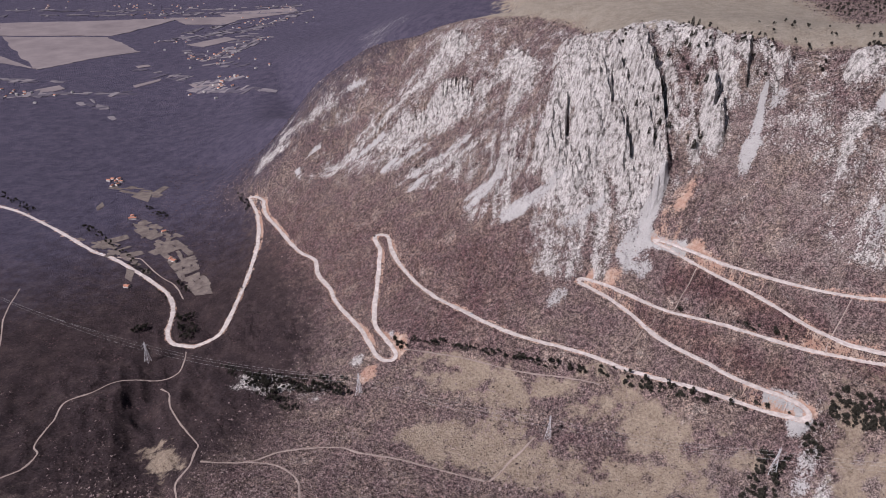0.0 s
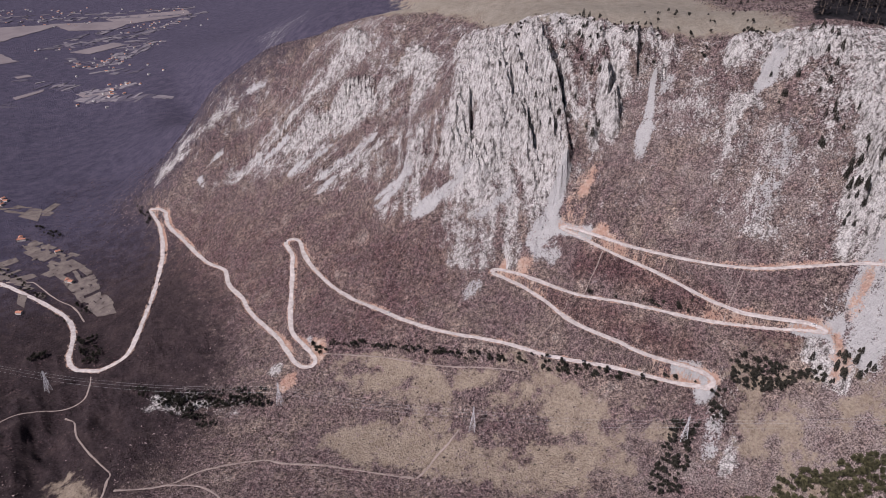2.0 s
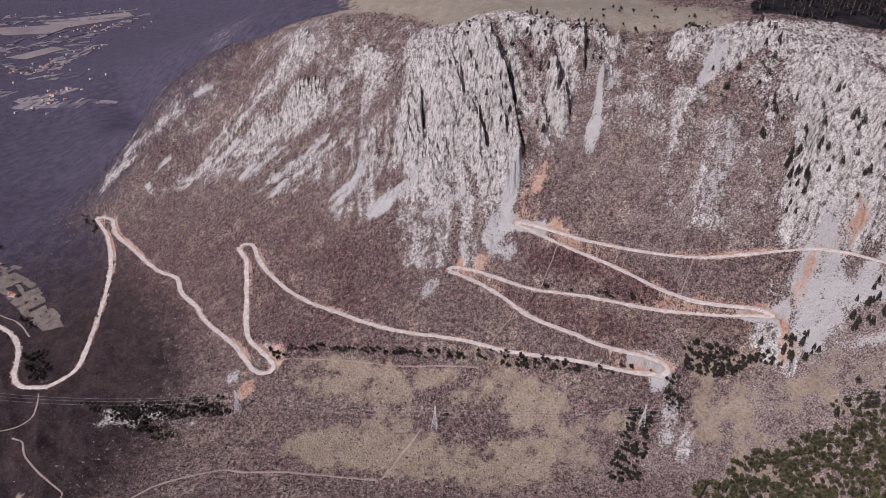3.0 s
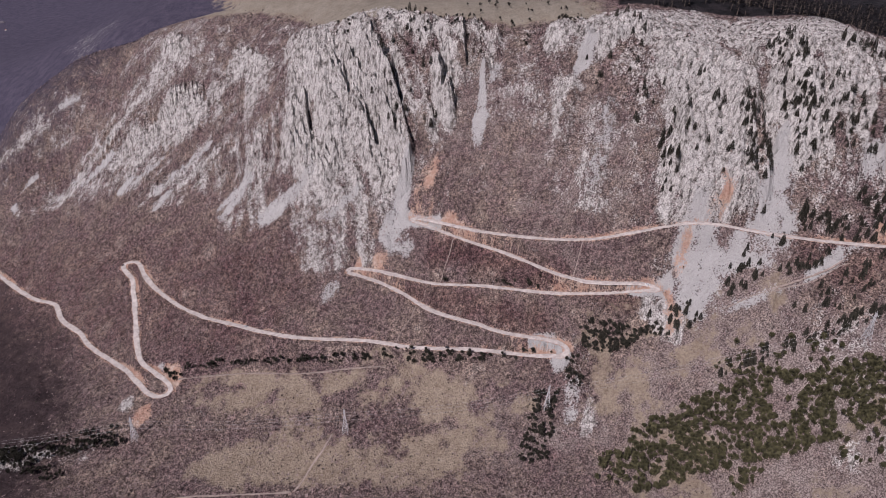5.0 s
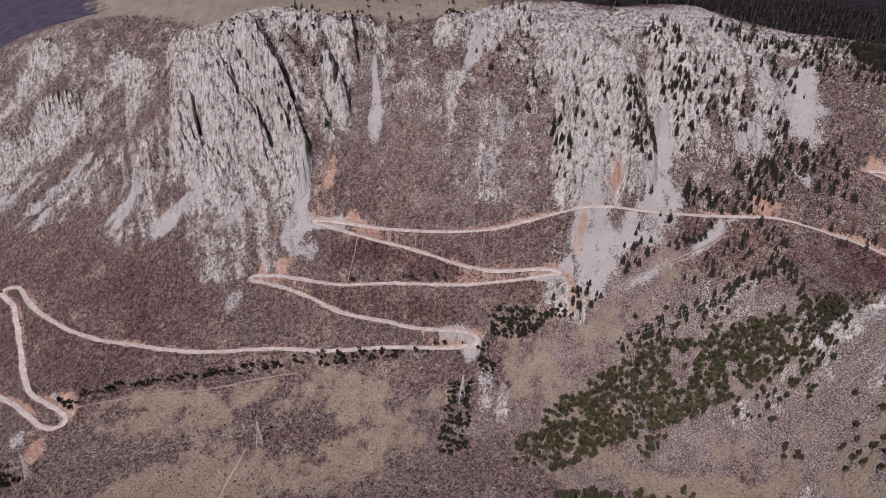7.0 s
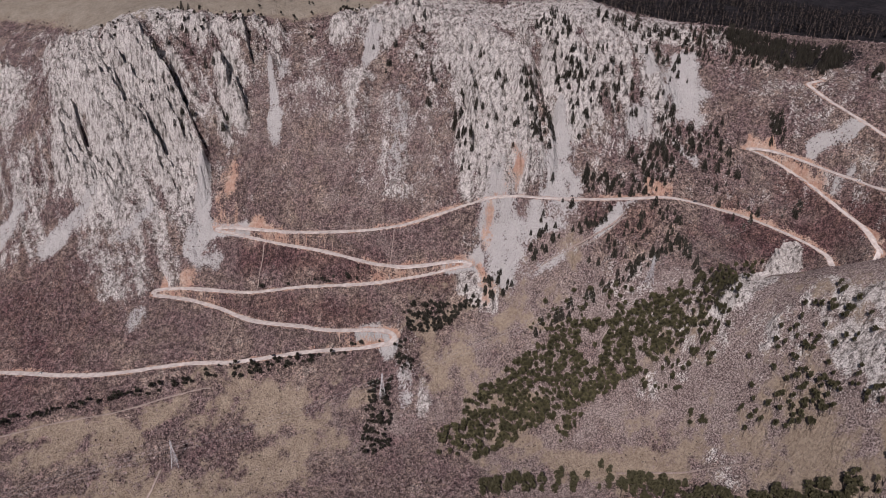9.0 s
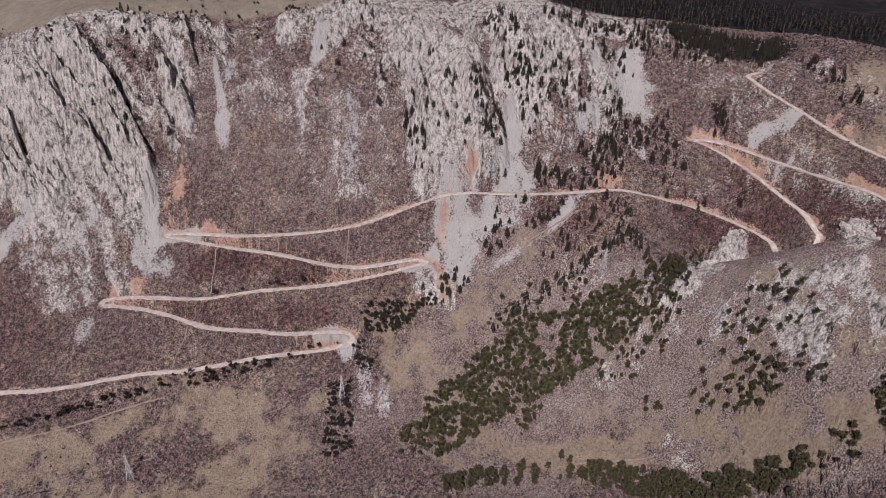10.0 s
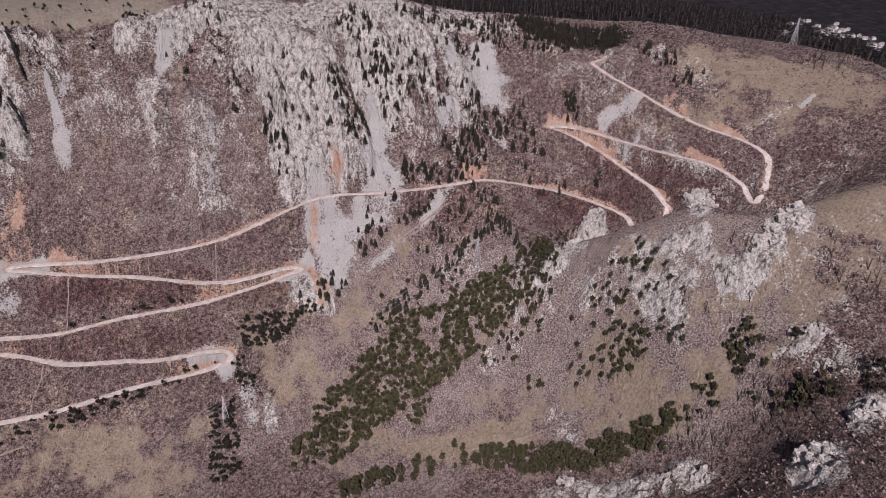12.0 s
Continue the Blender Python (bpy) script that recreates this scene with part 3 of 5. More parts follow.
FIRS_B = [(625, 290, 666, 244, 12.3, 8.8, 24), (737, 399, 797, 301, 15.9, 20.3, 420), (712, 317, 691, 293, 5.6, 7.0, 16), (787, 272, 773, 229, 6.0, 6.0, 9), (616, 390, 623, 348, 14.0, 14.0, 34), (779, 189, 757, 213, 5.4, 8.0, 9), (618, 488, 726, 408, 6.3, 9.0, 40), (546, 473, 536, 419, 11.1, 7.1, 20),
    (690, 420, 700, 395, 12.0, 12.0, 24)]
FIRS = FIRS_A + FIRS_B
FIRS_CLIFF = [(231, 739, 244, 662, 39.9, 25.2, 34), (422, 615, 495, 459, 31.8, 29.6, 46), (563, 513, 539, 428, 15.5, 14.4, 34),
    (648, 478, 676, 402, 34.0, 29.4, 40), (349, 496, 408, 467, 3.4, 3.4, 12), (446, 397, 543, 346, 13.5, 12.8, 56),
    (488, 354, 564, 317, 16.9, 17.6, 44), (382, 417, 426, 390, 9.0, 9.0, 24)]
# small trees of the high pasture
PASTURE_TREES = [(256, 753, 417, 655, 34.0, 32.9, 26), (248, 762, 409, 654, 41.2, 39.7, 24), (468, 860, 509, 830, 41.8, 49.8, 70),
    (184, 777, 197, 764, 5.5, 5.4, 8), (294, 714, 329, 692, 6.6, 6.5, 16), (395, 646, 419, 644, 6.4, 6.5, 18)]
# bare burnt trunks
SNAGS = [(480, 30, 440, -20, 16.0, 16.0, 40), (487, -16, 462, -45, 18.1, 13.0, 34), (450, 65, 437, 16, 9.5, 9.9, 36), (559, 19, 542, -27, 14.8, 14.4, 24),
    (390, 207, 423, 160, 7.3, 6.2, 26), (391, -39, 385, -55, 7.8, 7.7, 12), (839, 103, 842, 66, 21.1, 21.1, 22), (535, 90, 527, 48, 24.6, 24.1, 14),
    (469, 25, 451, -9, 13.8, 13.2, 12)]
# narrow clefts in the rock: from, to, half widths and depth
CLEFTS = [(310, 699, 302, 674, 3.6, 2.4, 12), (199, 711, 203, 691, 2.6, 2.6, 11), (261, 682, 264, 664, 1.9, 1.9, 9),
    (457, 516, 444, 476, 2.4, 1.7, 10), (539, 495, 521, 446, 3.7, 3.0, 8), (545, 534, 534, 505, 1.9, 1.9, 8), (234, 724, 231, 694, 2.0, 1.9, 7),
    (183, 747, 181, 721, 2.0, 2.0, 8), (140, 757, 139, 735, 2.0, 2.0, 7), (-21, 929, -30, 921, 3.3, 3.3, 8), (461, 552, 456, 520, 2.5, 1.8, 7),
    (284, 691, 271, 668, 1.9, 1.9, 8)]
# an eroded gully of the low hills
GULLIES = [(-336, 575, -255, 415, 15, 21, 10)]
# power line, from the plain up
PYLONS = [(-356, 644), (-85, 553), (107, 478), (287, 412), (515, 297), (905, 133)]
# pale ploughed and mown land on the plain, corner by corner
FIELDS_FAR = [(-1657, 2504, -1292, 2570, -1066, 2321, -1285, 2059), (-1802, 2745, -1149, 3010, -1281, 2594, -1669, 2523),
    (-1481, 2210, -1317, 2085, -1285, 2059, -1425, 2118), (-1333, 2130, -1245, 2187, -1204, 2142, -1269, 2046),
    (-1219, 3000, -891, 3057, -932, 2863, -1095, 2857), (-1064, 3130, -736, 3270, -685, 3151, -916, 2972),
    (-949, 2446, -848, 2588, -789, 2534, -873, 2404), (-1153, 1822, -1110, 1876, -1076, 1842, -1105, 1792),
    (-991, 2112, -961, 2136, -942, 2115, -973, 2091), (-737, 1877, -652, 1868, -614, 1822, -708, 1839),
    (-904, 1887, -850, 1957, -843, 1931, -886, 1864)]
# small walled fields below the village
FIELDS_NEAR_A = [(-564, 950, -525, 974, -515, 961, -547, 931), (-534, 1017, -498, 994, -484, 979, -502, 976),
    (-504, 980, -483, 991, -469, 966, -482, 955), (-584, 1128, -577, 1156, -550, 1142, -542, 1102), (-552, 1142, -543, 1179, -529, 1172, -538, 1127),
    (-416, 873, -387, 890, -377, 877, -403, 858), (-402, 855, -376, 870, -367, 858, -389, 843), (-384, 837, -363, 852, -356, 839, -374, 828),
    (-374, 822, -343, 832, -324, 792, -349, 792), (-510, 908, -478, 918, -468, 907, -494, 894), (-465, 913, -439, 936, -422, 921, -449, 902),
    (-478, 865, -463, 858, -455, 827, -469, 838)]
FIELDS_NEAR_B = [(-626, 1077, -625, 1101, -613, 1082, -617, 1064)]
FIELDS_NEAR = FIELDS_NEAR_A + FIELDS_NEAR_B
# strips of worked land on the far plain, with their number
PARCELS = [(-1029, 2497, -758, 2827, 51.3, 40.3, 60), (-747, 2196, -778, 2644, 24.2, 28.5, 30), (-718, 1823, -464, 1731, 12.0, 9.4, 34),
    (-914, 2350, -634, 2005, 26.2, 22.0, 26), (-1201, 1746, -1041, 1804, 16.7, 12.8, 26), (-1311, 1929, -1124, 1918, 16.2, 15.5, 16),
    (-970, 2063, -768, 1941, 19.8, 18.2, 14), (-964, 1727, -792, 1573, 17.4, 15.6, 8), (-1954, 3000, -695, 3332, 30.7, 26.2, 60),
    (-1895, 2902, -964, 3139, 17.8, 16.9, 30), (-801, 2649, -663, 3172, 23.9, 22.2, 34)]
PARCELS += [(-728, 1875, -588, 1872, 14.1, 13.7, 24), (-770, 2207, -691, 2563, 36.5, 36.7, 40), (-1503, 3085, -611, 3168, 23.5, 22.1, 50),
    (-1137, 1794, -881, 1813, 18.6, 14.1, 16), (-1027, 2664, -900, 2916, 24.6, 26.2, 20)]
PARCELS_NEAR = [(-534, 1017, -444, 950, 17.1, 17.8, 24), (-454, 951, -343, 810, 19.9, 12.1, 40), (-591, 965, -466, 890, 12.7, 11.5, 20),
    (-652, 1177, -525, 1134, 14.7, 13.8, 14), (-497, 891, -408, 829, 9.7, 9.0, 10)]
# village houses on the plain
HOUSES_NEAR = [(-661, 1204), (-657, 1213), (-645, 1199), (-646, 1214), (-642, 1175), (-636, 1202), (-635, 1184), (-545, 1041), (-537, 1032),
    (-543, 1033), (-419, 887), (-413, 884), (-464, 977), (-456, 814)]
# far houses
HOUSES_FAR = [(-815, 2259), (-790, 2223), (-790, 2270), (-737, 2163), (-728, 2107), (-828, 2213), (-855, 2246), (-801, 2905), (-771, 2844),
    (-791, 2960), (-791, 2821), (-784, 2988), (-743, 2864), (-785, 3251), (-774, 3299), (-634, 1889), (-633, 1859), (-622, 1892), (-655, 1840),
    (-636, 1841), (-963, 2487), (-757, 2422), (-743, 2459), (-748, 2273), (-1515, 3292), (-1472, 3239), (-1480, 3177), (-1855, 3087), (-1817, 3128),
    (-1809, 3293), (-1284, 3072), (-1282, 3100), (-1140, 2984), (-1208, 3253), (-1192, 3284), (-1192, 1781), (-1165, 1762), (-1164, 1797),
    (-1187, 1747), (-1090, 3017), (-1249, 3219)]
# houses beyond the hill
HOUSES_EAST = [(1245, 199), (1316, 187), (1226, 150), (1289, 124), (1249, 102), (1246, 82), (1120, 182), (1140, 139), (1333, 147), (1275, 165), (1205, 120),
    (1252, 142), (1286, 141), (1255, 131), (1276, 128), (1210, 139), (1234, 108), (1185, 73), (1183, 67), (1207, 67), (1231, 92)]
CARS = [(218, 500), (35, 624), (-92, 798), (-278, 792), (-537, 908)]
CARS_EAST = [(700, 216), (399, 437), (683, 90), (595, 315)]
# crags that stand out of the spur
OUTCROPS = [(660, 142), (662, 126), (580, 47), (567, 54), (634, 235), (408, -20), (447, -42), (394, -27), (504, 15), (504, 1), (415, 56), (414, 35), (407, 106),
    (553, 61), (560, 221), (410, 131), (484, -8), (492, 20)]
ROAD_LEGS = (ROAD_PLAIN, ROAD_LOWER, ROAD_MIDDLE, ROAD_UPPER, ROAD_PASS)


def rounded(points, pitch=2.0):
    """A smooth line through the points (Catmull-Rom), cut into even steps."""
    p = np.array(points, float)
    p = np.vstack([2 * p[0] - p[1], p, 2 * p[-1] - p[-2]])
    out = []
    for k in range(1, len(p) - 2):
        a, c, d, e = p[k - 1:k + 3]
        for s in np.linspace(0, 1, 12, endpoint=False):
            out.append(0.5 * (2 * c + (d - a) * s + (2 * a - 5 * c + 4 * d - e) * s ** 2 + (3 * c - a - 3 * d + e) * s ** 3))
    out = np.array(out + [p[-2]])
    run = np.r_[0, np.cumsum(np.hypot(*np.diff(out, axis=0).T))]
    at = np.linspace(0, run[-1], max(2, int(run[-1] / pitch)))
    return np.c_[np.interp(at, run, out[:, 0]), np.interp(at, run, out[:, 1])]


def eased(v, reach):
    """A running mean over so many samples, twice."""
    k = np.ones(2 * reach + 1) / (2 * reach + 1)
    for _ in range(2):
        v = np.convolve(np.r_[np.full(reach, v[0]), v, np.full(reach, v[-1])], k, "valid")
    return v

# ---- the ground: one sheet to the horizon ----
GX, GY = axis(-390, 900, 1.9, -4600, 4600, 1.035, 1.07), axis(-60, 960, 1.9, -2500, 4900, 1.12, 1.03)
X, Y = np.meshgrid(GX, GY)
LAND = base_land(X, Y)
GRADY, GRADX = np.gradient(LAND, GY, GX)
STEEP = np.hypot(GRADX, GRADY)
ZONES = {name: np.zeros(LAND.shape) for name in ("earth", "rock", "scree", "meadow", "plain", "dark_floor", "turf", "haze", "russet", "thin")}


def window(x0, x1, y0, y1):
    i0, i1 = np.searchsorted(GX, (x0, x1))
    j0, j1 = np.searchsorted(GY, (y0, y1))
    return slice(j0, j1), slice(i0, i1)


def stretch(zone, x1, y1, x2, y2, w1, w2, amount=1.0):
    """Lays a tapering stretch of cover from one place to another."""
    r = 1.6 * max(w1, w2)
    k = window(min(x1, x2) - r, max(x1, x2) + r, min(y1, y2) - r, max(y1, y2) + r)
    x, y, dx, dy = X[k], Y[k], x2 - x1, y2 - y1
    s = np.clip(((x - x1) * dx + (y - y1) * dy) / (dx * dx + dy * dy + 1e-6), 0, 1)
    d = np.hypot(x - x1 - s * dx, y - y1 - s * dy) / (w1 + (w2 - w1) * s)
    ZONES[zone][k] = np.maximum(ZONES[zone][k], amount * np.clip(1.35 - 0.75 * d, 0, 1))


for zone, rows in (("rock", CRAGS + STONY), ("scree", SCREE), ("earth", SCARS), ("meadow", GRASS), ("russet", RUSSET), ("thin", THIN)):
    for row in rows:
        stretch(zone, *row)
ZONES["rock"] = np.maximum(ZONES["rock"], 0.5 * step(1.3, 1.9, STEEP) * step(120, 190, LAND))
PASTURE = step(0.8, 0.45, STEEP) * step(330, 365, LAND) * step(480, 410, X) * step(-150, 50, X)
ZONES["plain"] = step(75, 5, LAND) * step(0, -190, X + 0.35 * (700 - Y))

ALONG, UP = 0.77 * X - 0.64 * Y, 0.64 * X + 0.77 * Y
# the land behind the rim and the east hill carries forest
CREST = [(440, 640), (511, 600), (557, 572), (624, 510), (684, 500), (760, 478), (800, 400), (850, 310), (900, 206), (895, 130), (876, 60), (864, -20)]
BEARING = sorted((math.atan2(px, py), math.hypot(px, py)) for px, py in CREST)
BEHIND = np.hypot(X, Y) - np.interp(np.arctan2(X, Y), [q[0] for q in BEARING], [q[1] for q in BEARING])
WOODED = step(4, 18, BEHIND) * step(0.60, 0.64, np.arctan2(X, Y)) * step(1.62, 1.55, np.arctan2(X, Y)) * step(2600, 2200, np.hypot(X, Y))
ZONES["dark_floor"] = WOODED.copy()
stretch("dark_floor", 745, 405, 800, 305, 18, 20, 1.0)
for hx, hy in HOUSES_EAST:
    stretch("scree", hx - 20, hy, hx + 20, hy + 8, 8, 8, 0.62)
ZONES["meadow"] *= 1 - WOODED
PASTURE *= 1 - WOODED
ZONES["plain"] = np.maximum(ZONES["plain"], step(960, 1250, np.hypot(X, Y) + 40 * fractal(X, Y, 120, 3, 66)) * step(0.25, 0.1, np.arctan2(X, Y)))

# past its crest the west flank falls away into a hazy side valley
CREST_WEST = [(-0.30, 1420), (-0.25, 1372), (-0.20, 1158), (-0.16, 1130), (-0.12, 1108), (-0.08, 1072), (-0.045, 1037), (-0.02, 1020), (0.02, 994), (0.055, 971), (0.087, 958), (0.12, 950)]
TURN = np.arctan2(X, Y)
OVER = np.hypot(X, Y) - np.interp(TURN, [q[0] for q in CREST_WEST], [q[1] for q in CREST_WEST])
SIDE = step(0.115, 0.08, TURN) * step(-0.30, -0.20, TURN) * step(800, 300, OVER)
FALL = 60 * step(0, 170, OVER) * SIDE
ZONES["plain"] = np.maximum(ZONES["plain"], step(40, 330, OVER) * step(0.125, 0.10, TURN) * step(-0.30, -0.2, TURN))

ZONES["rock"] *= 1 - step(20, 80, OVER) * step(0.14, 0.10, TURN)
# the painted haze sets in with distance across the plain
ZONES["haze"] = ZONES["plain"] * step(760, 1300, np.hypot(X, Y))

# ribs and clefts in the rock, furrows down the slopes, hummocks everywhere
CRAGGY = np.maximum(step(0.3, 0.75, ZONES["rock"]) * step(560, 630, UP) * step(120, 170, LAND), step(0.3, 0.8, ZONES["rock"])) * step(0.6, 0.9, STEEP)
WEST = step(-350, -600, ALONG)
WOBBLE = fractal(X, Y, 60, 3, 5)
BENT = ALONG + 10 * WOBBLE + (0.66 - 0.5 * step(-150, 20, ALONG)) * LAND
ACROSS = Y + 0.12 * X + 12 * WOBBLE
FIN = (1 - WEST) * fractal(BENT, 0.35 * UP, 58, 4, 11, True) + WEST * fractal(ACROSS, 0.3 * X, 44, 3, 12, True)
FLUTE = (1 - WEST) * fractal(BENT, 0.3 * UP, 15, 3, 23, True) + WEST * fractal(ACROSS, 0.35 * X, 15, 3, 24, True)
RIB = (16 - 9 * WEST) * FIN + (7.0 - 2.5 * WEST) * FLUTE + 4.0 * fractal(BENT, 0.5 * UP, 7, 2, 25, True)
FURROW = 2.4 * ((1 - WEST) * fractal(BENT, 0.3 * UP, 30, 4, 13, True) + WEST * fractal(ACROSS, 0.3 * X, 34, 4, 15, True)) * step(0.45, 0.9, STEEP) * (1 - CRAGGY)
WEST_FURROW = 1.0 + 0.8 * step(150, -50, X) * step(110, 170, LAND)
SHIFT = (RIB * CRAGGY + FURROW * WEST_FURROW)
LAND = base_land(X + 0.64 * SHIFT, Y + 0.77 * SHIFT)
LAND -= FALL
OPEN = 1 - 0.92 * ZONES["plain"]
ERODED = ZONES["plain"] * step(900, 700, np.hypot(X, Y))
LAND += ERODED * (7.5 * fractal(X + 0.5 * Y, 0.5 * Y, 48, 4, 33, True) + 2.6 * fractal(X, Y, 26, 3, 35))
LAND += OPEN * (1.7 * fractal(X, Y, 80, 3, 31) + 0.55 * fractal(X, Y, 13, 2, 37))
LAND += 5.0 * CRAGGY * fractal(X, Y, 8, 2, 41, True) + 1.6 * ZONES["rock"] * fractal(X, Y, 6, 2, 43, True)
LAND += 2.0 * step(0.5, 0.9, ZONES["rock"]) * np.abs((LAND / 9.0 + 0.5 * fractal(X, Y, 40, 2, 47)) % 1.0 - 0.5)
for x1, y1, x2, y2, w1, w2, depth in CLEFTS + GULLIES:
    ZONES["cleft"] = np.zeros(LAND.shape)
    stretch("cleft", x1, y1, x2, y2, w1, w2)
    LAND -= 1.3 * depth * (step(0.2, 0.9, ZONES.pop("cleft")) if w1 < 10 else 0.8 * ZONES.pop("cleft"))
SHAPED = np.hypot(*np.gradient(LAND, GY, GX)) / np.maximum(STEEP, 0.5)
ZONES["stony"] = ZONES["rock"].copy()
STRATA = (1 - WEST) * fractal(BENT, 0.16 * UP, 20, 4, 53) + WEST * fractal(ACROSS, 0.15 * X, 22, 4, 55)
FINE = (1 - WEST) * fractal(BENT, 0.2 * UP, 7, 2, 54) + WEST * fractal(ACROSS, 0.2 * X, 8, 2, 57)
STREAK = STRATA + 0.5 * FINE + 0.35 * fractal(X, Y, 80, 3, 56)
ZONES["rock"] = np.clip(ZONES["rock"] * (0.48 + 0.18 * WEST + 0.34 * step(-150, 30, ALONG) + 0.14 * step(0.8, 1.7, SHAPED) + (0.58 - 0.28 * WEST - 0.22 * step(-150, 30, ALONG)) * FIN + 0.2 * FLUTE + 0.95 * STREAK), 0, 1)
ON_SPUR = step(410, 470, X) * step(600, 540, UP) * step(635, 595, X) * step(-5, 35, Y)
DOWN = 0.55 * X - 0.83 * Y + 8 * WOBBLE
BANDS = fractal(DOWN, 0.18 * (0.83 * X + 0.55 * Y), 16, 4, 81)
ZONES["thin"] = np.maximum(ZONES["thin"], 0.85 * ON_SPUR * step(0.2, 0.4, STEEP))
ZONES["thin"] = np.maximum(ZONES["thin"], 0.62 * step(300, 350, X) * step(430, 390, Y) * step(520, 470, X) * step(190, 230, Y))
ZONES["rock"] = np.clip(ZONES["rock"] * (1 + 0.9 * ON_SPUR * BANDS) - 0.08 * ON_SPUR, 0, 1)
ZONES["meadow"] = ZONES["meadow"] * (1 - 0.8 * ON_SPUR * BANDS) * (1 - 0.15 * ON_SPUR)
ZONES["scree"] = np.clip(ZONES["scree"] * (0.82 + 0.8 * ((1 - WEST) * fractal(BENT, 0.14 * UP, 26, 5, 57) + 2.3 * WEST * fractal(ACROSS, 0.16 * X, 9, 3, 57)) * (0.35 + 0.65 * WEST) + 0.3 * fractal(X, Y, 9, 2, 58)), 0, 1)
ZONES["meadow"] = np.clip(ZONES["meadow"] * (0.68 + 0.6 * fractal(X, Y, 45, 4, 59) + 0.4 * fractal(X, Y, 12, 2, 60)), 0, 1)
ZONES["meadow"] = np.maximum(ZONES["meadow"], 0.95 * PASTURE)
ZONES["turf"] = 0.9 * PASTURE
ZONES["earth"] = np.clip(ZONES["earth"] * (0.72 + 0.8 * fractal(X, Y, 22, 4, 63) + 0.5 * fractal(X, Y, 7, 2, 64)), 0, 1)
# flecks of bare stone all over the steep slopes and the spur
FLECKS = np.maximum(step(110, 180, LAND) * step(560, 640, UP), 0.95 * step(430, 500, X) * step(640, 560, UP)) * step(0.35, 0.6, STEEP) * (1 - PASTURE) * (1 - WOODED)
ZONES["rock"] = np.maximum(ZONES["rock"], FLECKS * (0.31 + 0.2 * fractal(X, Y, 60, 3, 69)))
# thin tongues of scree below the west face
TONGUES = step(0.12, 0.4, fractal(ACROSS, 0.12 * X, 20, 3, 67)) * step(0.25, 0.42, ZONES["stony"]) * WEST
ZONES["scree"] = np.maximum(ZONES["scree"], 0.62 * TONGUES * step(-0.35, 0.2, fractal(X, Y, 55, 2, 68)))
del SHAPED, STREAK, STRATA, FINE, TONGUES, WOBBLE, ACROSS, ZONES["stony"]
del RIB, FURROW, SHIFT, BENT, FIN, FLUTE


def ground_at(x, y):
    """The height of the ground at a place."""
    i = int(np.clip(np.searchsorted(GX, x) - 1, 0, len(GX) - 2))
    j = int(np.clip(np.searchsorted(GY, y) - 1, 0, len(GY) - 2))
    u, v = (x - GX[i]) / (GX[i + 1] - GX[i]), (y - GY[j]) / (GY[j + 1] - GY[j])
    return float((LAND[j, i] * (1 - u) + LAND[j, i + 1] * u) * (1 - v) + (LAND[j + 1, i] * (1 - u) + LAND[j + 1, i + 1] * u) * v)


def grid_value(a, x, y):
    i, j = np.clip(np.searchsorted(GX, x), 0, len(GX) - 1), np.clip(np.searchsorted(GY, y), 0, len(GY) - 1)
    return a[j, i]


NEAR_WAY = np.full(LAND.shape, 1e3)


def bench(line, half, reach, ease, bare):
    """Cuts a level bed for a way into the slope and bares the earth where the cut is deep. Returns the bed's heights."""
    z = eased(np.array([ground_at(*p) for p in line]), ease)
    near, level = np.full(LAND.shape, 1e3), np.zeros(LAND.shape)
    for (px, py), pz in zip(line, z):
        k = window(px - reach, px + reach, py - reach, py + reach)
        d = np.hypot(X[k] - px, Y[k] - py)
        closer = d < near[k]
        near[k][closer], level[k][closer] = d[closer], pz
    w = 1 - step(half, reach, near)
    cut = np.where(near < reach, LAND - level, 0)
    LAND[:] = LAND + (level - LAND) * w
    if bare:
        up = step(0.5, 1.8, cut) * step(8.5, 5.5, near) * (0.30 + 0.95 * fractal(X, Y, 60, 3, 61))
        ZONES["earth"][:] = np.maximum(ZONES["earth"], np.maximum(up, 0.5 * step(half + 2.2, half - 1, near)))
    np.minimum(NEAR_WAY, near, out=NEAR_WAY)
    return z


def ribbon(name, way, bed, half, mat, label, lift=0.25, wander=0.4, kind="road"):
    """A strip laid on its bed, a shallow slab with sloping edges."""
    t = np.gradient(way, axis=0)
    t /= np.hypot(t[:, 0], t[:, 1])[:, None] + 1e-9
    side = np.c_[-t[:, 1], t[:, 0]]
    bm = bmesh.new()
    rows = []
    for k, (p, z) in enumerate(zip(way, bed)):
        w1, w2 = (half + wander * float(value_noise(np.array([k / 5.0]), np.array([half]), s)[0]) for s in (71, 73))
        row = [(p - side[k] * w1 * 1.1, -0.7), (p - side[k] * w1, lift), (p, lift + 0.08), (p + side[k] * w2, lift), (p + side[k] * w2 * 1.1, -0.7)]
        rows.append([bm.verts.new((q[0], q[1], z + dz)) for q, dz in row])
    for a, c in zip(rows, rows[1:]):
        for k in range(4):
            bm.faces.new((a[k], a[k + 1], c[k + 1], c[k]))
    bmesh.ops.recalc_face_normals(bm, faces=bm.faces)
    me = bpy.data.meshes.new(name)
    bm.to_mesh(me)
    bm.free()
    me.materials.append(mat)
    return tagged(new(name, me), label, kind, kind="structure")


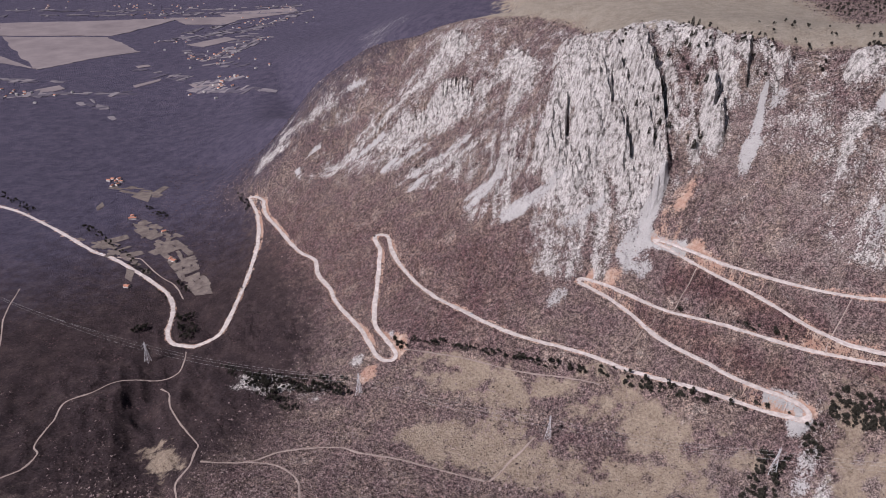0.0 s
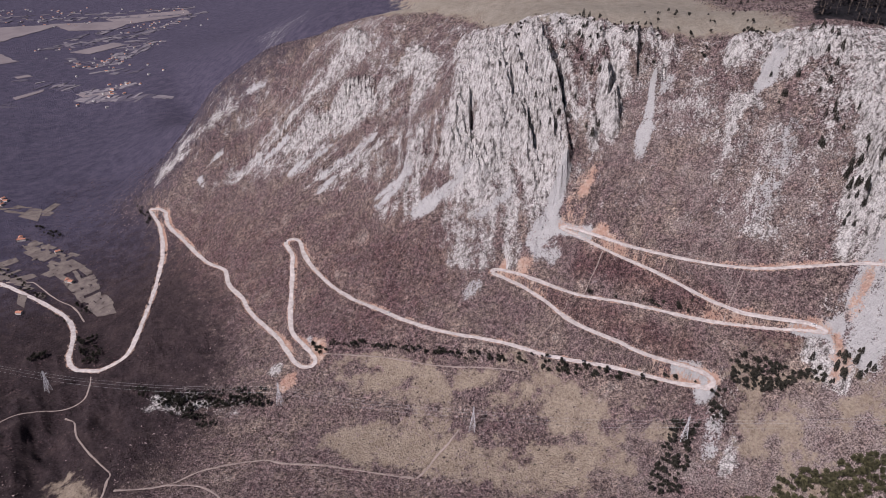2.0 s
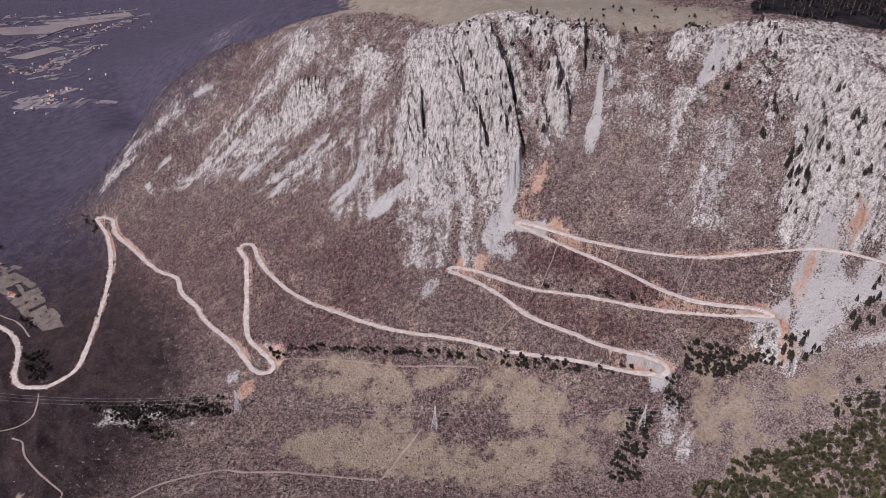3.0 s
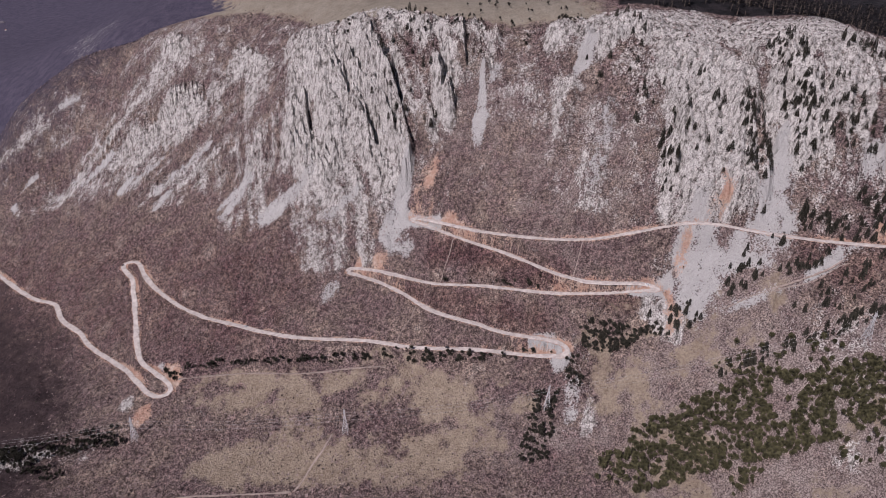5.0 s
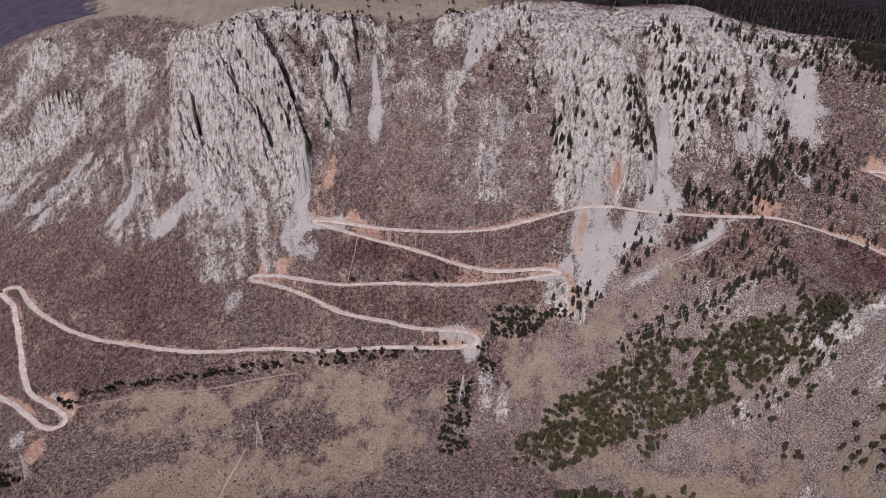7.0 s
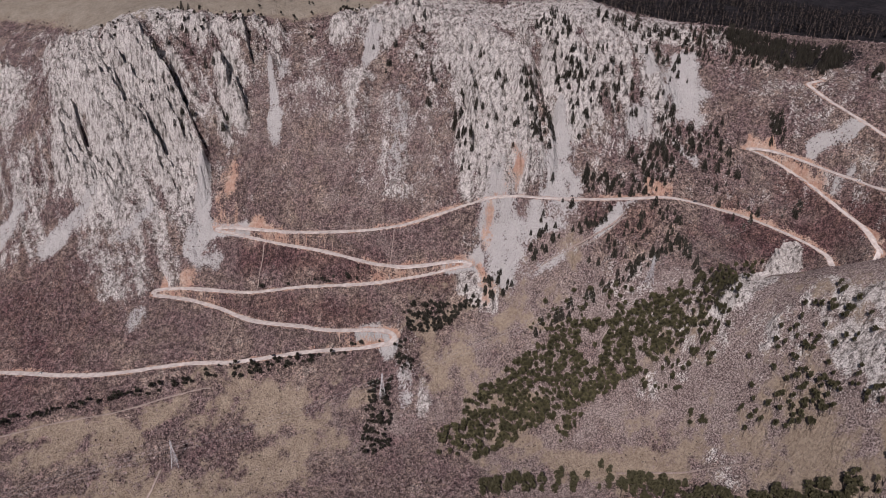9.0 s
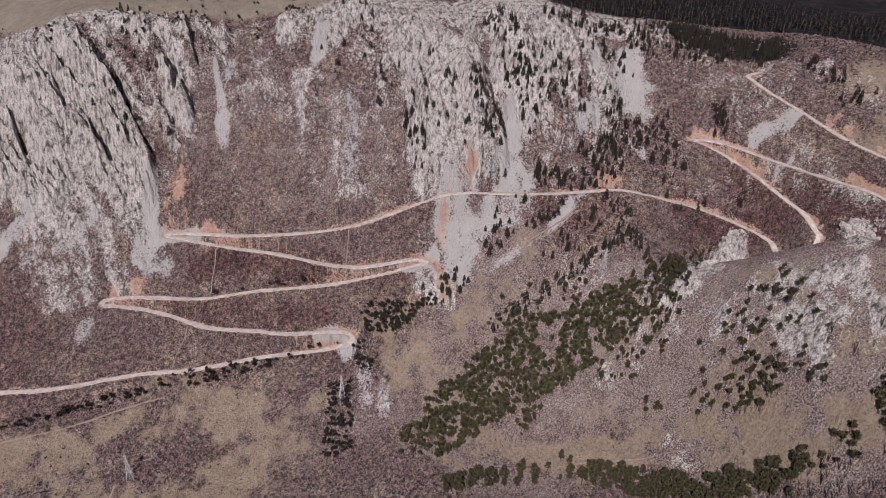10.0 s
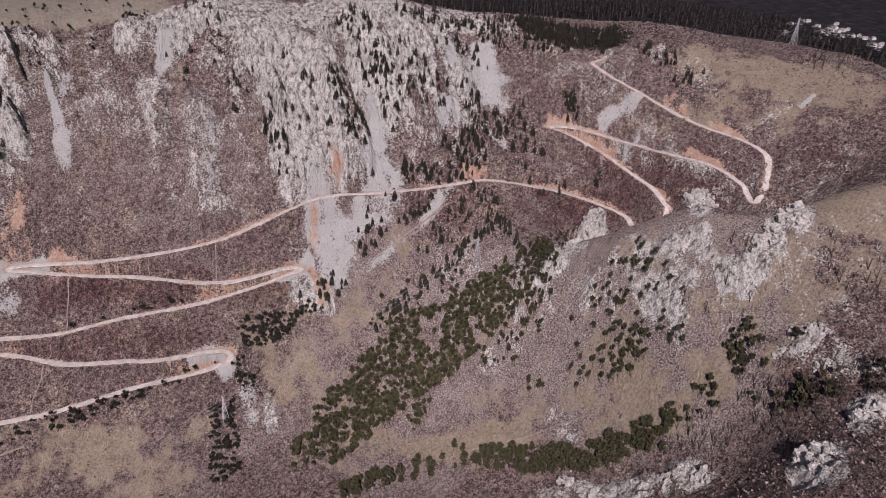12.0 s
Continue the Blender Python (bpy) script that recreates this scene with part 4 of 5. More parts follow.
for leg in (TRACK_JUNCTION, TRACK_SOUTH, TRACK_BENCH, TRACK_LOOP, TRACK_RIDGE, TRACK_LINE, TRACK_WEST, TRACK_OLD, TRACK_VILLAGE, TRACK_GULLY, TRACK_RAVINE):
    way = rounded(leg, 2.5)
    bed = bench(way, 1.5, 4.0, 4, False)
    ribbon("dirt_track", way, bed, 0.9, TRACK, "narrow pale dirt track worn through dry scrub", 0.15, 0.5, "track")
ways = [rounded(leg) for leg in ROAD_LEGS]
beds = bench(np.vstack(ways), 4.4, 12.0, 12, True)
for way in ways:
    bed, beds = beds[:len(way)], beds[len(way):]
    ribbon("road", way, bed, 2.7, ROAD, "pale dusty two-lane mountain road with gravel shoulders", wander=0.8)

for leg in APRONS:
    for (x1, y1), (x2, y2) in zip(leg, leg[1:]):
        stretch("scree", x1, y1, x2, y2, 6.5, 6.5, 1.4)
for leg in PATHS:
    way = rounded(leg, 1.5)
    ribbon("footpath", way, np.array([ground_at(*p) for p in way]), 0.5, TRACK, "straight narrow footpath down the scrub slope", 0.25, 0.3, "path")


def sheet():
    n, m = X.shape
    me = bpy.data.meshes.new("ground")
    k = np.arange(n * m).reshape(n, m)
    quads = np.stack([k[:-1, :-1], k[:-1, 1:], k[1:, 1:], k[1:, :-1]], -1).reshape(-1, 4)
    me.vertices.add(n * m)
    me.vertices.foreach_set("co", np.stack([X, Y, LAND], -1).astype(np.float32).ravel())
    me.loops.add(quads.size)
    me.loops.foreach_set("vertex_index", quads.astype(np.int32).ravel())
    me.polygons.add(len(quads))
    me.polygons.foreach_set("loop_start", np.arange(0, quads.size, 4, dtype=np.int32))
    me.update()
    me.polygons.foreach_set("use_smooth", (ZONES["rock"][:-1, :-1] < 0.3).ravel())
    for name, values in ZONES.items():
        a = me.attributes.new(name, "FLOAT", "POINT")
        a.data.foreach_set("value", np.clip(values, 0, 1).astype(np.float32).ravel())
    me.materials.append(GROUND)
    return tagged(new("ground", me), "scrub-covered limestone mountainside above a wide valley plain", "ground", kind="structure")


ground = sheet()


# ---- builders ----
def part(name, bm, mat, parent, label=""):
    me = bpy.data.meshes.new(name)
    bm.to_mesh(me)
    bm.free()
    me.materials.append(mat)
    ob = new(name, me)
    ob.parent = parent
    return tagged(ob, label) if label else ob


def beam(bm, a, c, w1, w2=None, sides=4):
    """A tapering bar from one point to another."""
    a, c, w2 = Vector(a), Vector(c), w1 if w2 is None else w2
    d = (c - a).normalized()
    u = d.orthogonal().normalized()
    v = d.cross(u)
    rings = []
    for p, w in ((a, w1), (c, w2)):
        rings.append([bm.verts.new(p + (u * math.cos(k * math.tau / sides) + v * math.sin(k * math.tau / sides)) * w) for k in range(sides)])
    for k in range(sides):
        bm.faces.new((rings[0][k], rings[0][(k + 1) % sides], rings[1][(k + 1) % sides], rings[1][k]))
    bm.faces.new(rings[0][::-1])
    bm.faces.new(rings[1])


def tuft(bm, at, out, size, rng):
    """A small fan of foliage: two crossing blades that point outwards."""
    out = out.normalized()
    side = out.cross(Vector((rng.uniform(-1, 1), rng.uniform(-1, 1), rng.uniform(-1, 1)))).normalized()
    for turn in (0.0, 1.4):
        s = Matrix.Rotation(turn, 3, out) @ side
        v = [bm.verts.new(at - s * size * 0.55), bm.verts.new(at + s * size * 0.55), bm.verts.new(at + out * size * 0.9 + s * size * rng.uniform(-0.2, 0.5)),
             bm.verts.new(at + out * size * 0.7 - s * size * rng.uniform(0.1, 0.5))]
        bm.faces.new(v)


def pine_crown(rng, tufts=78):
    """A rounded, uneven crown of needle tufts for a tree one unit high."""
    bm = bmesh.new()
    lobes = [(Vector((rng.uniform(-0.10, 0.10), rng.uniform(-0.10, 0.10), rng.uniform(0.50, 0.84))), rng.uniform(0.11, 0.18)) for _ in range(6)]
    for k in range(tufts):
        c, r = lobes[k % len(lobes)]
        d = Vector((rng.gauss(0, 1), rng.gauss(0, 1), rng.gauss(0.25, 0.8))).normalized()
        tuft(bm, c + d * r * rng.uniform(0.3, 0.9), d + Vector((0, 0, 0.35)), rng.uniform(0.09, 0.15), rng)
    return bm


def tall_pine_crown(rng, tufts=64):
    """A flat, uneven crown high on the trunk."""
    bm = bmesh.new()
    lobes = [(Vector((rng.uniform(-0.10, 0.10), rng.uniform(-0.10, 0.10), rng.uniform(0.60, 0.92))), rng.uniform(0.07, 0.12)) for _ in range(6)]
    for k in range(tufts):
        c, r = lobes[k % len(lobes)]
        d = Vector((rng.gauss(0, 1), rng.gauss(0, 1), rng.gauss(0.2, 0.55))).normalized()
        tuft(bm, c + d * r * rng.uniform(0.3, 0.9), d + Vector((0, 0, 0.25)), rng.uniform(0.09, 0.15), rng)
    return bm


def belt_crown(rng, tufts=96):
    """A tall, ragged crown that reaches halfway down the trunk."""
    bm = bmesh.new()
    lobes = [(Vector((rng.uniform(-0.10, 0.10), rng.uniform(-0.10, 0.10), 0.36 + 0.07 * k)), rng.uniform(0.10, 0.16) * (1.2 - 0.07 * k)) for k in range(8)]
    for k in range(tufts):
        c, r = lobes[k % len(lobes)]
        d = Vector((rng.gauss(0, 1), rng.gauss(0, 1), rng.gauss(0.2, 0.6))).normalized()
        tuft(bm, c + d * r * rng.uniform(0.3, 0.95), d + Vector((0, 0, 0.25)), rng.uniform(0.08, 0.13), rng)
    return bm


def fir_crown(rng, tufts=70):
    bm = bmesh.new()
    for k in range(tufts):
        h = 0.12 + 0.86 * (k / tufts) ** 0.85
        a = k * 2.399 + rng.uniform(-0.4, 0.4)
        r = 0.31 * (1 - h) ** 0.75 * rng.uniform(0.45, 1.0) + 0.01
        d = Vector((math.cos(a), math.sin(a), rng.uniform(-0.35, 0.25)))
        tuft(bm, Vector((math.cos(a) * r * 0.6, math.sin(a) * r * 0.6, h)), d, rng.uniform(0.09, 0.15) * (1.15 - 0.6 * h), rng)
    return bm


def tree_trunk(rng, bare):
    bm = bmesh.new()
    bend = Vector((rng.uniform(-0.03, 0.03), rng.uniform(-0.03, 0.03), 0.5))
    stout = 1.7 if bare else 1.0
    beam(bm, (0, 0, -0.06), bend, 0.022 * stout, 0.016 * stout, 6)
    beam(bm, bend, (bend.x * 1.6, bend.y * 1.6, 0.86), 0.016 * stout, 0.006, 6)
    for _ in range(7 if bare else 5):
        h, a = rng.uniform(0.42, 0.8), rng.uniform(0, math.tau)
        beam(bm, (bend.x, bend.y, h), (bend.x + math.cos(a) * 0.13, bend.y + math.sin(a) * 0.13, h + rng.uniform(0.0, 0.09)), 0.007 * stout, 0.002, 4)
    return bm


def tree_mould(name, crown, mat, label, seed):
    rng = random.Random(seed)
    root = tagged(new(name), label, "tree")
    part("trunk", tree_trunk(rng, crown is None), BARK if crown else CHARRED, root)
    if crown:
        part("crown", crown(rng), mat, root)
    return root


def low_growth(name, number, mat, label, seed, small, big, cover, blades=7):
    """Countless bushes in one mesh: each a burst of blades from one root."""
    rng = np.random.default_rng(seed)
    x, y = rng.uniform(-560, 890, number), rng.uniform(-60, 1280, number)
    keep = (rng.random(number) < cover(x, y)) & ((np.hypot(x, y) > 365) | (x > 330)) & (x + y > 60) & (grid_value(WOODED, x, y) < 0.5)
    keep &= (y < 960) | (x < 180)
    x, y = x[keep], y[keep]
    n = len(x)
    i, j = np.searchsorted(GX, x) - 1, np.searchsorted(GY, y) - 1
    u, v = (x - GX[i]) / (GX[i + 1] - GX[i]), (y - GY[j]) / (GY[j + 1] - GY[j])
    z = (LAND[j, i] * (1 - u) + LAND[j, i + 1] * u) * (1 - v) + (LAND[j + 1, i] * (1 - u) + LAND[j + 1, i + 1] * u) * v
    size = small + (big - small) * rng.random(n) ** 2
    size *= (1 + 0.35 * fractal(x, y, 50, 2, 83)) * (1 - 0.35 * grid_value(ZONES["thin"], x, y))
    co = np.zeros((n, 1 + 2 * blades, 3))
    co[:, 0, 2] = -0.1
    turn = np.arange(blades)[None] * 2.4 + rng.uniform(0, 6.28, (n, 1)) + rng.uniform(-0.3, 0.3, (n, blades))
    rise = rng.uniform(0.15, 1.25, (n, blades))
    for side, off in ((0, -0.42), (1, 0.42)):
        a = turn + off * rng.uniform(0.7, 1.5, (n, blades))
        r = rng.uniform(0.75, 1.1, (n, blades))
        co[:, 1 + side::2, 0], co[:, 1 + side::2, 1] = np.cos(a) * np.cos(rise) * r, np.sin(a) * np.cos(rise) * r
        co[:, 1 + side::2, 2] = np.sin(rise) * r * 1.15
    co = co * size[:, None, None] + np.stack([x, y, z], -1)[:, None]
    first = (np.arange(n) * (1 + 2 * blades))[:, None]
    k = np.arange(blades)[None] * 2 + 1
    tri = np.stack([np.broadcast_to(first, (n, blades)), first + k, first + k + 1], -1).reshape(-1, 3)
    me = bpy.data.meshes.new(name)
    me.vertices.add(co.shape[0] * co.shape[1])
    me.vertices.foreach_set("co", co.astype(np.float32).ravel())
    me.loops.add(tri.size)
    me.loops.foreach_set("vertex_index", tri.astype(np.int32).ravel())
    me.polygons.add(len(tri))
    me.polygons.foreach_set("loop_start", np.arange(0, tri.size, 3, dtype=np.int32))
    me.update()
    me.materials.append(mat)
    return tagged(new(name, me), label, "bushes", kind="stuff")


def rubble_cover(x, y):
    c = 0.95 * step(0.2, 0.6, grid_value(ZONES["rock"], x, y)) + 0.06 * grid_value(ZONES["scree"], x, y) + 0.12 * grid_value(ZONES["meadow"], x, y) * (1 - grid_value(PASTURE, x, y)) * step(400, 520, x)
    return np.where(grid_value(NEAR_WAY, x, y) > 5, c * (0.6 + 0.8 * fractal(x, y, 30, 3, 89)), 0)


def scrub_cover(x, y):
    c = 1 - 0.72 * grid_value(ZONES["scree"], x, y) - 0.7 * grid_value(ZONES["russet"], x, y) - 0.25 * grid_value(ZONES["thin"], x, y) - grid_value(ZONES["plain"], x, y) - 0.42 * grid_value(ZONES["rock"], x, y) - 0.7 * grid_value(ZONES["meadow"], x, y) - 0.8 * grid_value(ZONES["earth"], x, y) - 0.5 * grid_value(PASTURE, x, y)
    return np.where(grid_value(NEAR_WAY, x, y) > 4.4, c * (0.75 + 0.5 * fractal(x, y, 35, 3, 85)), 0)


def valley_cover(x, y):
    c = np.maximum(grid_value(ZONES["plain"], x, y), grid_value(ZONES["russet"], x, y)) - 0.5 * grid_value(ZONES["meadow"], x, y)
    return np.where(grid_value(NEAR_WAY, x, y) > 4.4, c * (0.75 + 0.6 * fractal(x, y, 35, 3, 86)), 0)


def juniper_cover(x, y):
    c = 0.25 + 0.55 * grid_value(ZONES["rock"], x, y) + 0.12 * grid_value(ZONES["meadow"], x, y) - 0.3 * grid_value(PASTURE, x, y)
    return np.where(grid_value(NEAR_WAY, x, y) > 5, c * step(-0.1, 0.4, fractal(x, y, 90, 3, 87)), 0)


def scatter(rows, seed):
    """Places in the stretches of the plan: x, y, height."""
    rng = random.Random(seed)
    for x1, y1, x2, y2, w1, w2, number in rows:
        for _ in range(int(number)):
            s, side = rng.random(), rng.uniform(-1, 1)
            n = Vector((y1 - y2, x2 - x1)).normalized()
            w = w1 + (w2 - w1) * s
            along = rng.uniform(-0.5, 0.5) * w
            t = Vector((x2 - x1, y2 - y1)).normalized()
            x, y = x1 + (x2 - x1) * s + n.x * side * w + t.x * along, y1 + (y2 - y1) * s + n.y * side * w + t.y * along
            gap = number > 100 and w > 15 and fractal(np.array([x]), np.array([y]), 15, 2, 93)[0] > 0.38
            if grid_value(NEAR_WAY, x, y) > 4.6 and not gap:
                yield x, y, rng


def joined_trees(name, moulds, spots, label):
    """Many trees in one mesh: trunk and crown of each mould, laid down by arrays."""
    co, faces, mats, base = [], [], [], 0
    for k, (x, y, h, turn, wide) in enumerate(spots):
        z = ground_at(x, y)
        c, s = math.cos(turn), math.sin(turn)
        for child in moulds[k % len(moulds)].children:
            me = child.data
            v = np.empty(len(me.vertices) * 3, np.float32)
            me.vertices.foreach_get("co", v)
            v = v.reshape(-1, 3)
            co.append(np.c_[(v[:, 0] * c - v[:, 1] * s) * h * wide + x, (v[:, 0] * s + v[:, 1] * c) * h * wide + y, v[:, 2] * h + z])
            faces += [tuple(base + i for i in p.vertices) for p in me.polygons]
            mats += [0 if child.name.startswith("trunk") else 1] * len(me.polygons)
            base += len(v)
    me = bpy.data.meshes.new(name)
    me.from_pydata(np.vstack(co).tolist(), [], faces)
    me.materials.append(BARK)
    me.materials.append(next(c for c in moulds[0].children if c.name.startswith("crown")).data.materials[0])
    me.polygons.foreach_set("material_index", np.array(mats, np.int32))
    return tagged(new(name, me), label, "trees", kind="stuff")


def plant(rows, moulds, low, high, seed, most, group, stuff_name, stuff_label, slim=1.0):
    """The first trees as things, the others joined."""
    rest, made = [], 0
    for x, y, rng in scatter(rows, seed):
        h, turn, wide = rng.uniform(low, high), rng.uniform(0, math.tau), slim * rng.uniform(0.85, 1.25)
        if made < most:
            k = made % len(moulds)
            m = Matrix.Translation((x, y, ground_at(x, y))) @ Matrix.Rotation(turn, 4, "Z") @ Matrix.Diagonal((h * wide, h * wide, h, 1))
            if made < len(moulds):
                moulds[k].matrix_world = m
                ob = moulds[k]
            else:
                ob = copy_thing(moulds[k], Matrix.Identity(4))
                ob.matrix_world = m
            tagged(ob, group=group)
            made += 1
        else:
            rest.append((x, y, h, turn, wide))
    if rest:
        joined_trees(stuff_name, moulds, rest, stuff_label)


# ---- trees ----
pines = [tree_mould("pine_tree", pine_crown, NEEDLES, "dark green pine with a rounded crown on a scrubby slope", 100 + k) for k in range(4)]
plant(PINES[:5], pines, 5.5, 12, 1, 150, "pines of the wooded slope", "pine_forest", "dense stand of dark green pines on a steep slope", 0.88)
tall_pines = [tree_mould("tall_pine", tall_pine_crown, NEEDLES, "tall pine with a bare trunk and flat dark crown", 150 + k) for k in range(4)]
plant(PINES[5:], tall_pines, 9, 14, 8, 300, "pines of the spur", "spur_pines", "open pines with bare trunks on the spur", 0.68)
belt_pines = [tree_mould("belt_pine", belt_crown, NEEDLES, "dark green pine in a dense belt below the spur", 170 + k) for k in range(4)]
plant(PINE_BELT, belt_pines, 9, 15, 12, 236, "pines of the belt", "belt_wood", "dense belt of dark green pines")
evergreens = [tree_mould("evergreen_tree", pine_crown, DARK_NEEDLES, "small dark evergreen tree beside the mountain road", 200 + k) for k in range(3)]
plant(PINES_GULLY, evergreens, 4, 8.5, 2, 210, "evergreens of the gully", "evergreen_thicket", "thicket of dark evergreens along a gully")
firs = [tree_mould("fir_tree", fir_crown, DARK_NEEDLES, "slender dark fir among pale limestone rocks", 300 + k) for k in range(4)]
plant(FIRS + FIRS_CLIFF, firs, 5, 11, 3, 290, "firs of the cliffs", "fir_wood", "scattered dark firs over cliffs and high pasture")
pasture = [tree_mould("pasture_tree", pine_crown, DARK_NEEDLES, "small dark conifer on dry high pasture", 600 + k) for k in range(3)]
plant(PASTURE_TREES, pasture, 3, 6.5, 7, 220, "trees of the pasture", "pasture_copse", "small dark conifers on dry pasture")
snags = [tree_mould("dead_tree", None, None, "bare burnt tree trunk with broken branches", 400 + k) for k in range(3)]
plant(SNAGS, snags, 6, 12, 4, 220, "burnt trees", "dead_wood", "bare burnt trunks")

# ---- low growth ----
low_growth("bare_scrub", 540000, TWIGS, "leafless grey-brown scrub covering the mountainside", 5, 0.6, 2.1, scrub_cover, 4)
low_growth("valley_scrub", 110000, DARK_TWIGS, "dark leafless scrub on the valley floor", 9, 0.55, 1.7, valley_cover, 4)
low_growth("juniper_scrub", 16000, SCRUB_GREEN, "low dark juniper bushes among rocks and dry grass", 6, 0.5, 1.7, juniper_cover, 8)
low_growth("limestone_rubble", 130000, RUBBLE, "broken pale limestone blocks over cliffs and scree", 11, 0.4, 1.15, rubble_cover, 4)


# ---- power line ----
def pylon_mould():
    """A lattice tower 30 m high: four tapering legs, bracing, three cross arms with insulators."""
    root = tagged(new("power_pylon"), "tall grey steel lattice pylon carrying three cables", "pylon", "pylons of the line")
    half = lambda h: 2.9 - 2.3 * min(h / 22.0, 1.0)
    for sx, sy in ((-1, -1), (1, -1), (1, 1), (-1, 1)):
        bm = bmesh.new()
        for a, c in ((-0.8, 11), (11, 22), (22, 29)):
            beam(bm, (sx * half(a), sy * half(a), a), (sx * half(c), sy * half(c), c), 0.16, 0.13)
        part("leg", bm, STEEL, root)
    levels = [0, 5, 9.5, 13.5, 17, 20, 22.5, 25, 27.5]
    for a, c in zip(levels, levels[1:]):
        p, q = half(a), half(c)
        for (x1, y1), (x2, y2) in (((-1, -1), (1, -1)), ((1, -1), (1, 1)), ((1, 1), (-1, 1)), ((-1, 1), (-1, -1))):
            for u, v in (((x1 * p, y1 * p, a), (x2 * q, y2 * q, c)), ((x2 * p, y2 * p, a), (x1 * q, y1 * q, c)), ((x1 * q, y1 * q, c), (x2 * q, y2 * q, c))):
                bm = bmesh.new()
                beam(bm, u, v, 0.08)
                part("brace", bm, STEEL, root)
    for h, reach, side in ((22.5, 5.0, -1), (22.5, 5.0, 1), (27.0, 4.2, 1)):
        bm = bmesh.new()
        beam(bm, (0, 0.5, h), (side * reach, 0, h + 0.3), 0.12, 0.08)
        beam(bm, (0, -0.5, h), (side * reach, 0, h + 0.3), 0.12, 0.08)
        beam(bm, (0, 0, h + 1.6), (side * reach, 0, h + 0.3), 0.1, 0.07)
        arm = part("cross_arm", bm, STEEL, root)
        bm = bmesh.new()
        for k in range(6):
            beam(bm, (side * reach, 0, h + 0.25 - 0.3 * k), (side * reach, 0, h + 0.05 - 0.3 * k), 0.16, 0.11, 6)
        part("insulator", bm, GLASS, arm, "dark string of insulator discs")
    bm = bmesh.new()
    beam(bm, (0, 0, 27.5), (0, 0, 31), 0.2, 0.06)
    part("peak", bm, STEEL, root)
    return root


HANG = ((-5.0, 20.9), (5.0, 20.9), (4.2, 25.4))
pylon = pylon_mould()
stands = []
for k, (x, y) in enumerate(PYLONS):
    x0, y0 = PYLONS[max(k - 1, 0)]
    x1, y1 = PYLONS[min(k + 1, len(PYLONS) - 1)]
    m = Matrix.Translation((x, y, ground_at(x, y))) @ Matrix.Rotation(math.atan2(y1 - y0, x1 - x0) - math.pi / 2, 4, "Z")
    stands.append(m)
    if k == 0:
        pylon.matrix_world = m
    else:
        copy_thing(pylon, m)
start = Matrix.Translation((-760, 830, ground_at(-760, 830))) @ Matrix.Rotation(2.4, 4, "Z")
copy_thing(pylon, start)
stands.insert(0, start)
for a, c in zip(stands, stands[1:]):
    for side, h in HANG:
        p, q = a @ Vector((side, 0, h)), c @ Vector((side, 0, h))
        sag = 0.028 * (q - p).length
        bm = bmesh.new()
        line = [p.lerp(q, s / 16) - Vector((0, 0, 4 * sag * (s / 16) * (1 - s / 16))) for s in range(17)]
        across = Vector((q.y - p.y, p.x - q.x, 0)).normalized() * 0.055
        rings = [[bm.verts.new(u + across * a + Vector((0, 0, 0.055 * c))) for a, c in ((1, -0.6), (-1, -0.6), (0, 1))] for u in line]
        for u, v in zip(rings, rings[1:]):
            for k in range(3):
                bm.faces.new((u[k], u[(k + 1) % 3], v[(k + 1) % 3], v[k]))
        me = bpy.data.meshes.new("power_cable")
        bm.to_mesh(me)
        bm.free()
        me.materials.append(CABLE)
        tagged(new("power_cable", me), "thin grey power cable sagging between two pylons", "cable", "cables of the line")


# ---- fields, houses, cars ----
def field(name, corners, mat, label):
    """A patch of worked land, laid on the plain as a thin slab with uneven edges."""
    rng = random.Random(int(abs(corners[0]) + abs(corners[1])))
    p = [Vector((corners[k], corners[k + 1])) for k in (0, 2, 4, 6)]
    bm = bmesh.new()
    n = 10
    rows = []
    for i in range(n + 1):
        row = []
        for j in range(n + 1):
            u, v = i / n, j / n
            q = p[0].lerp(p[1], u).lerp(p[3].lerp(p[2], u), v)
            edge = i in (0, n) or j in (0, n)
            d = (p[0] - p[2]).length * 0.012 if edge else 0
            x, y = q.x + rng.uniform(-d, d), q.y + rng.uniform(-d, d)
            far = max(0.0, (abs(x) + abs(y) - 1200) / 1200)
            row.append(bm.verts.new((x, y, ground_at(x, y) + 0.3 + 0.5 * far)))
        rows.append(row)
    for a, c in zip(rows, rows[1:]):
        for j in range(n):
            bm.faces.new((a[j], c[j], c[j + 1], a[j + 1]))
    bmesh.ops.recalc_face_normals(bm, faces=bm.faces)
    edge = [v for v in bm.verts if v.is_boundary]
    out = bmesh.ops.extrude_edge_only(bm, edges=[e for e in bm.edges if e.is_boundary])
    for v in (g for g in out["geom"] if isinstance(g, bmesh.types.BMVert)):
        v.co.z -= 3
    me = bpy.data.meshes.new(name)
    bm.to_mesh(me)
    bm.free()
    me.materials.append(mat)
    return tagged(new(name, me), label, "field", kind="structure")


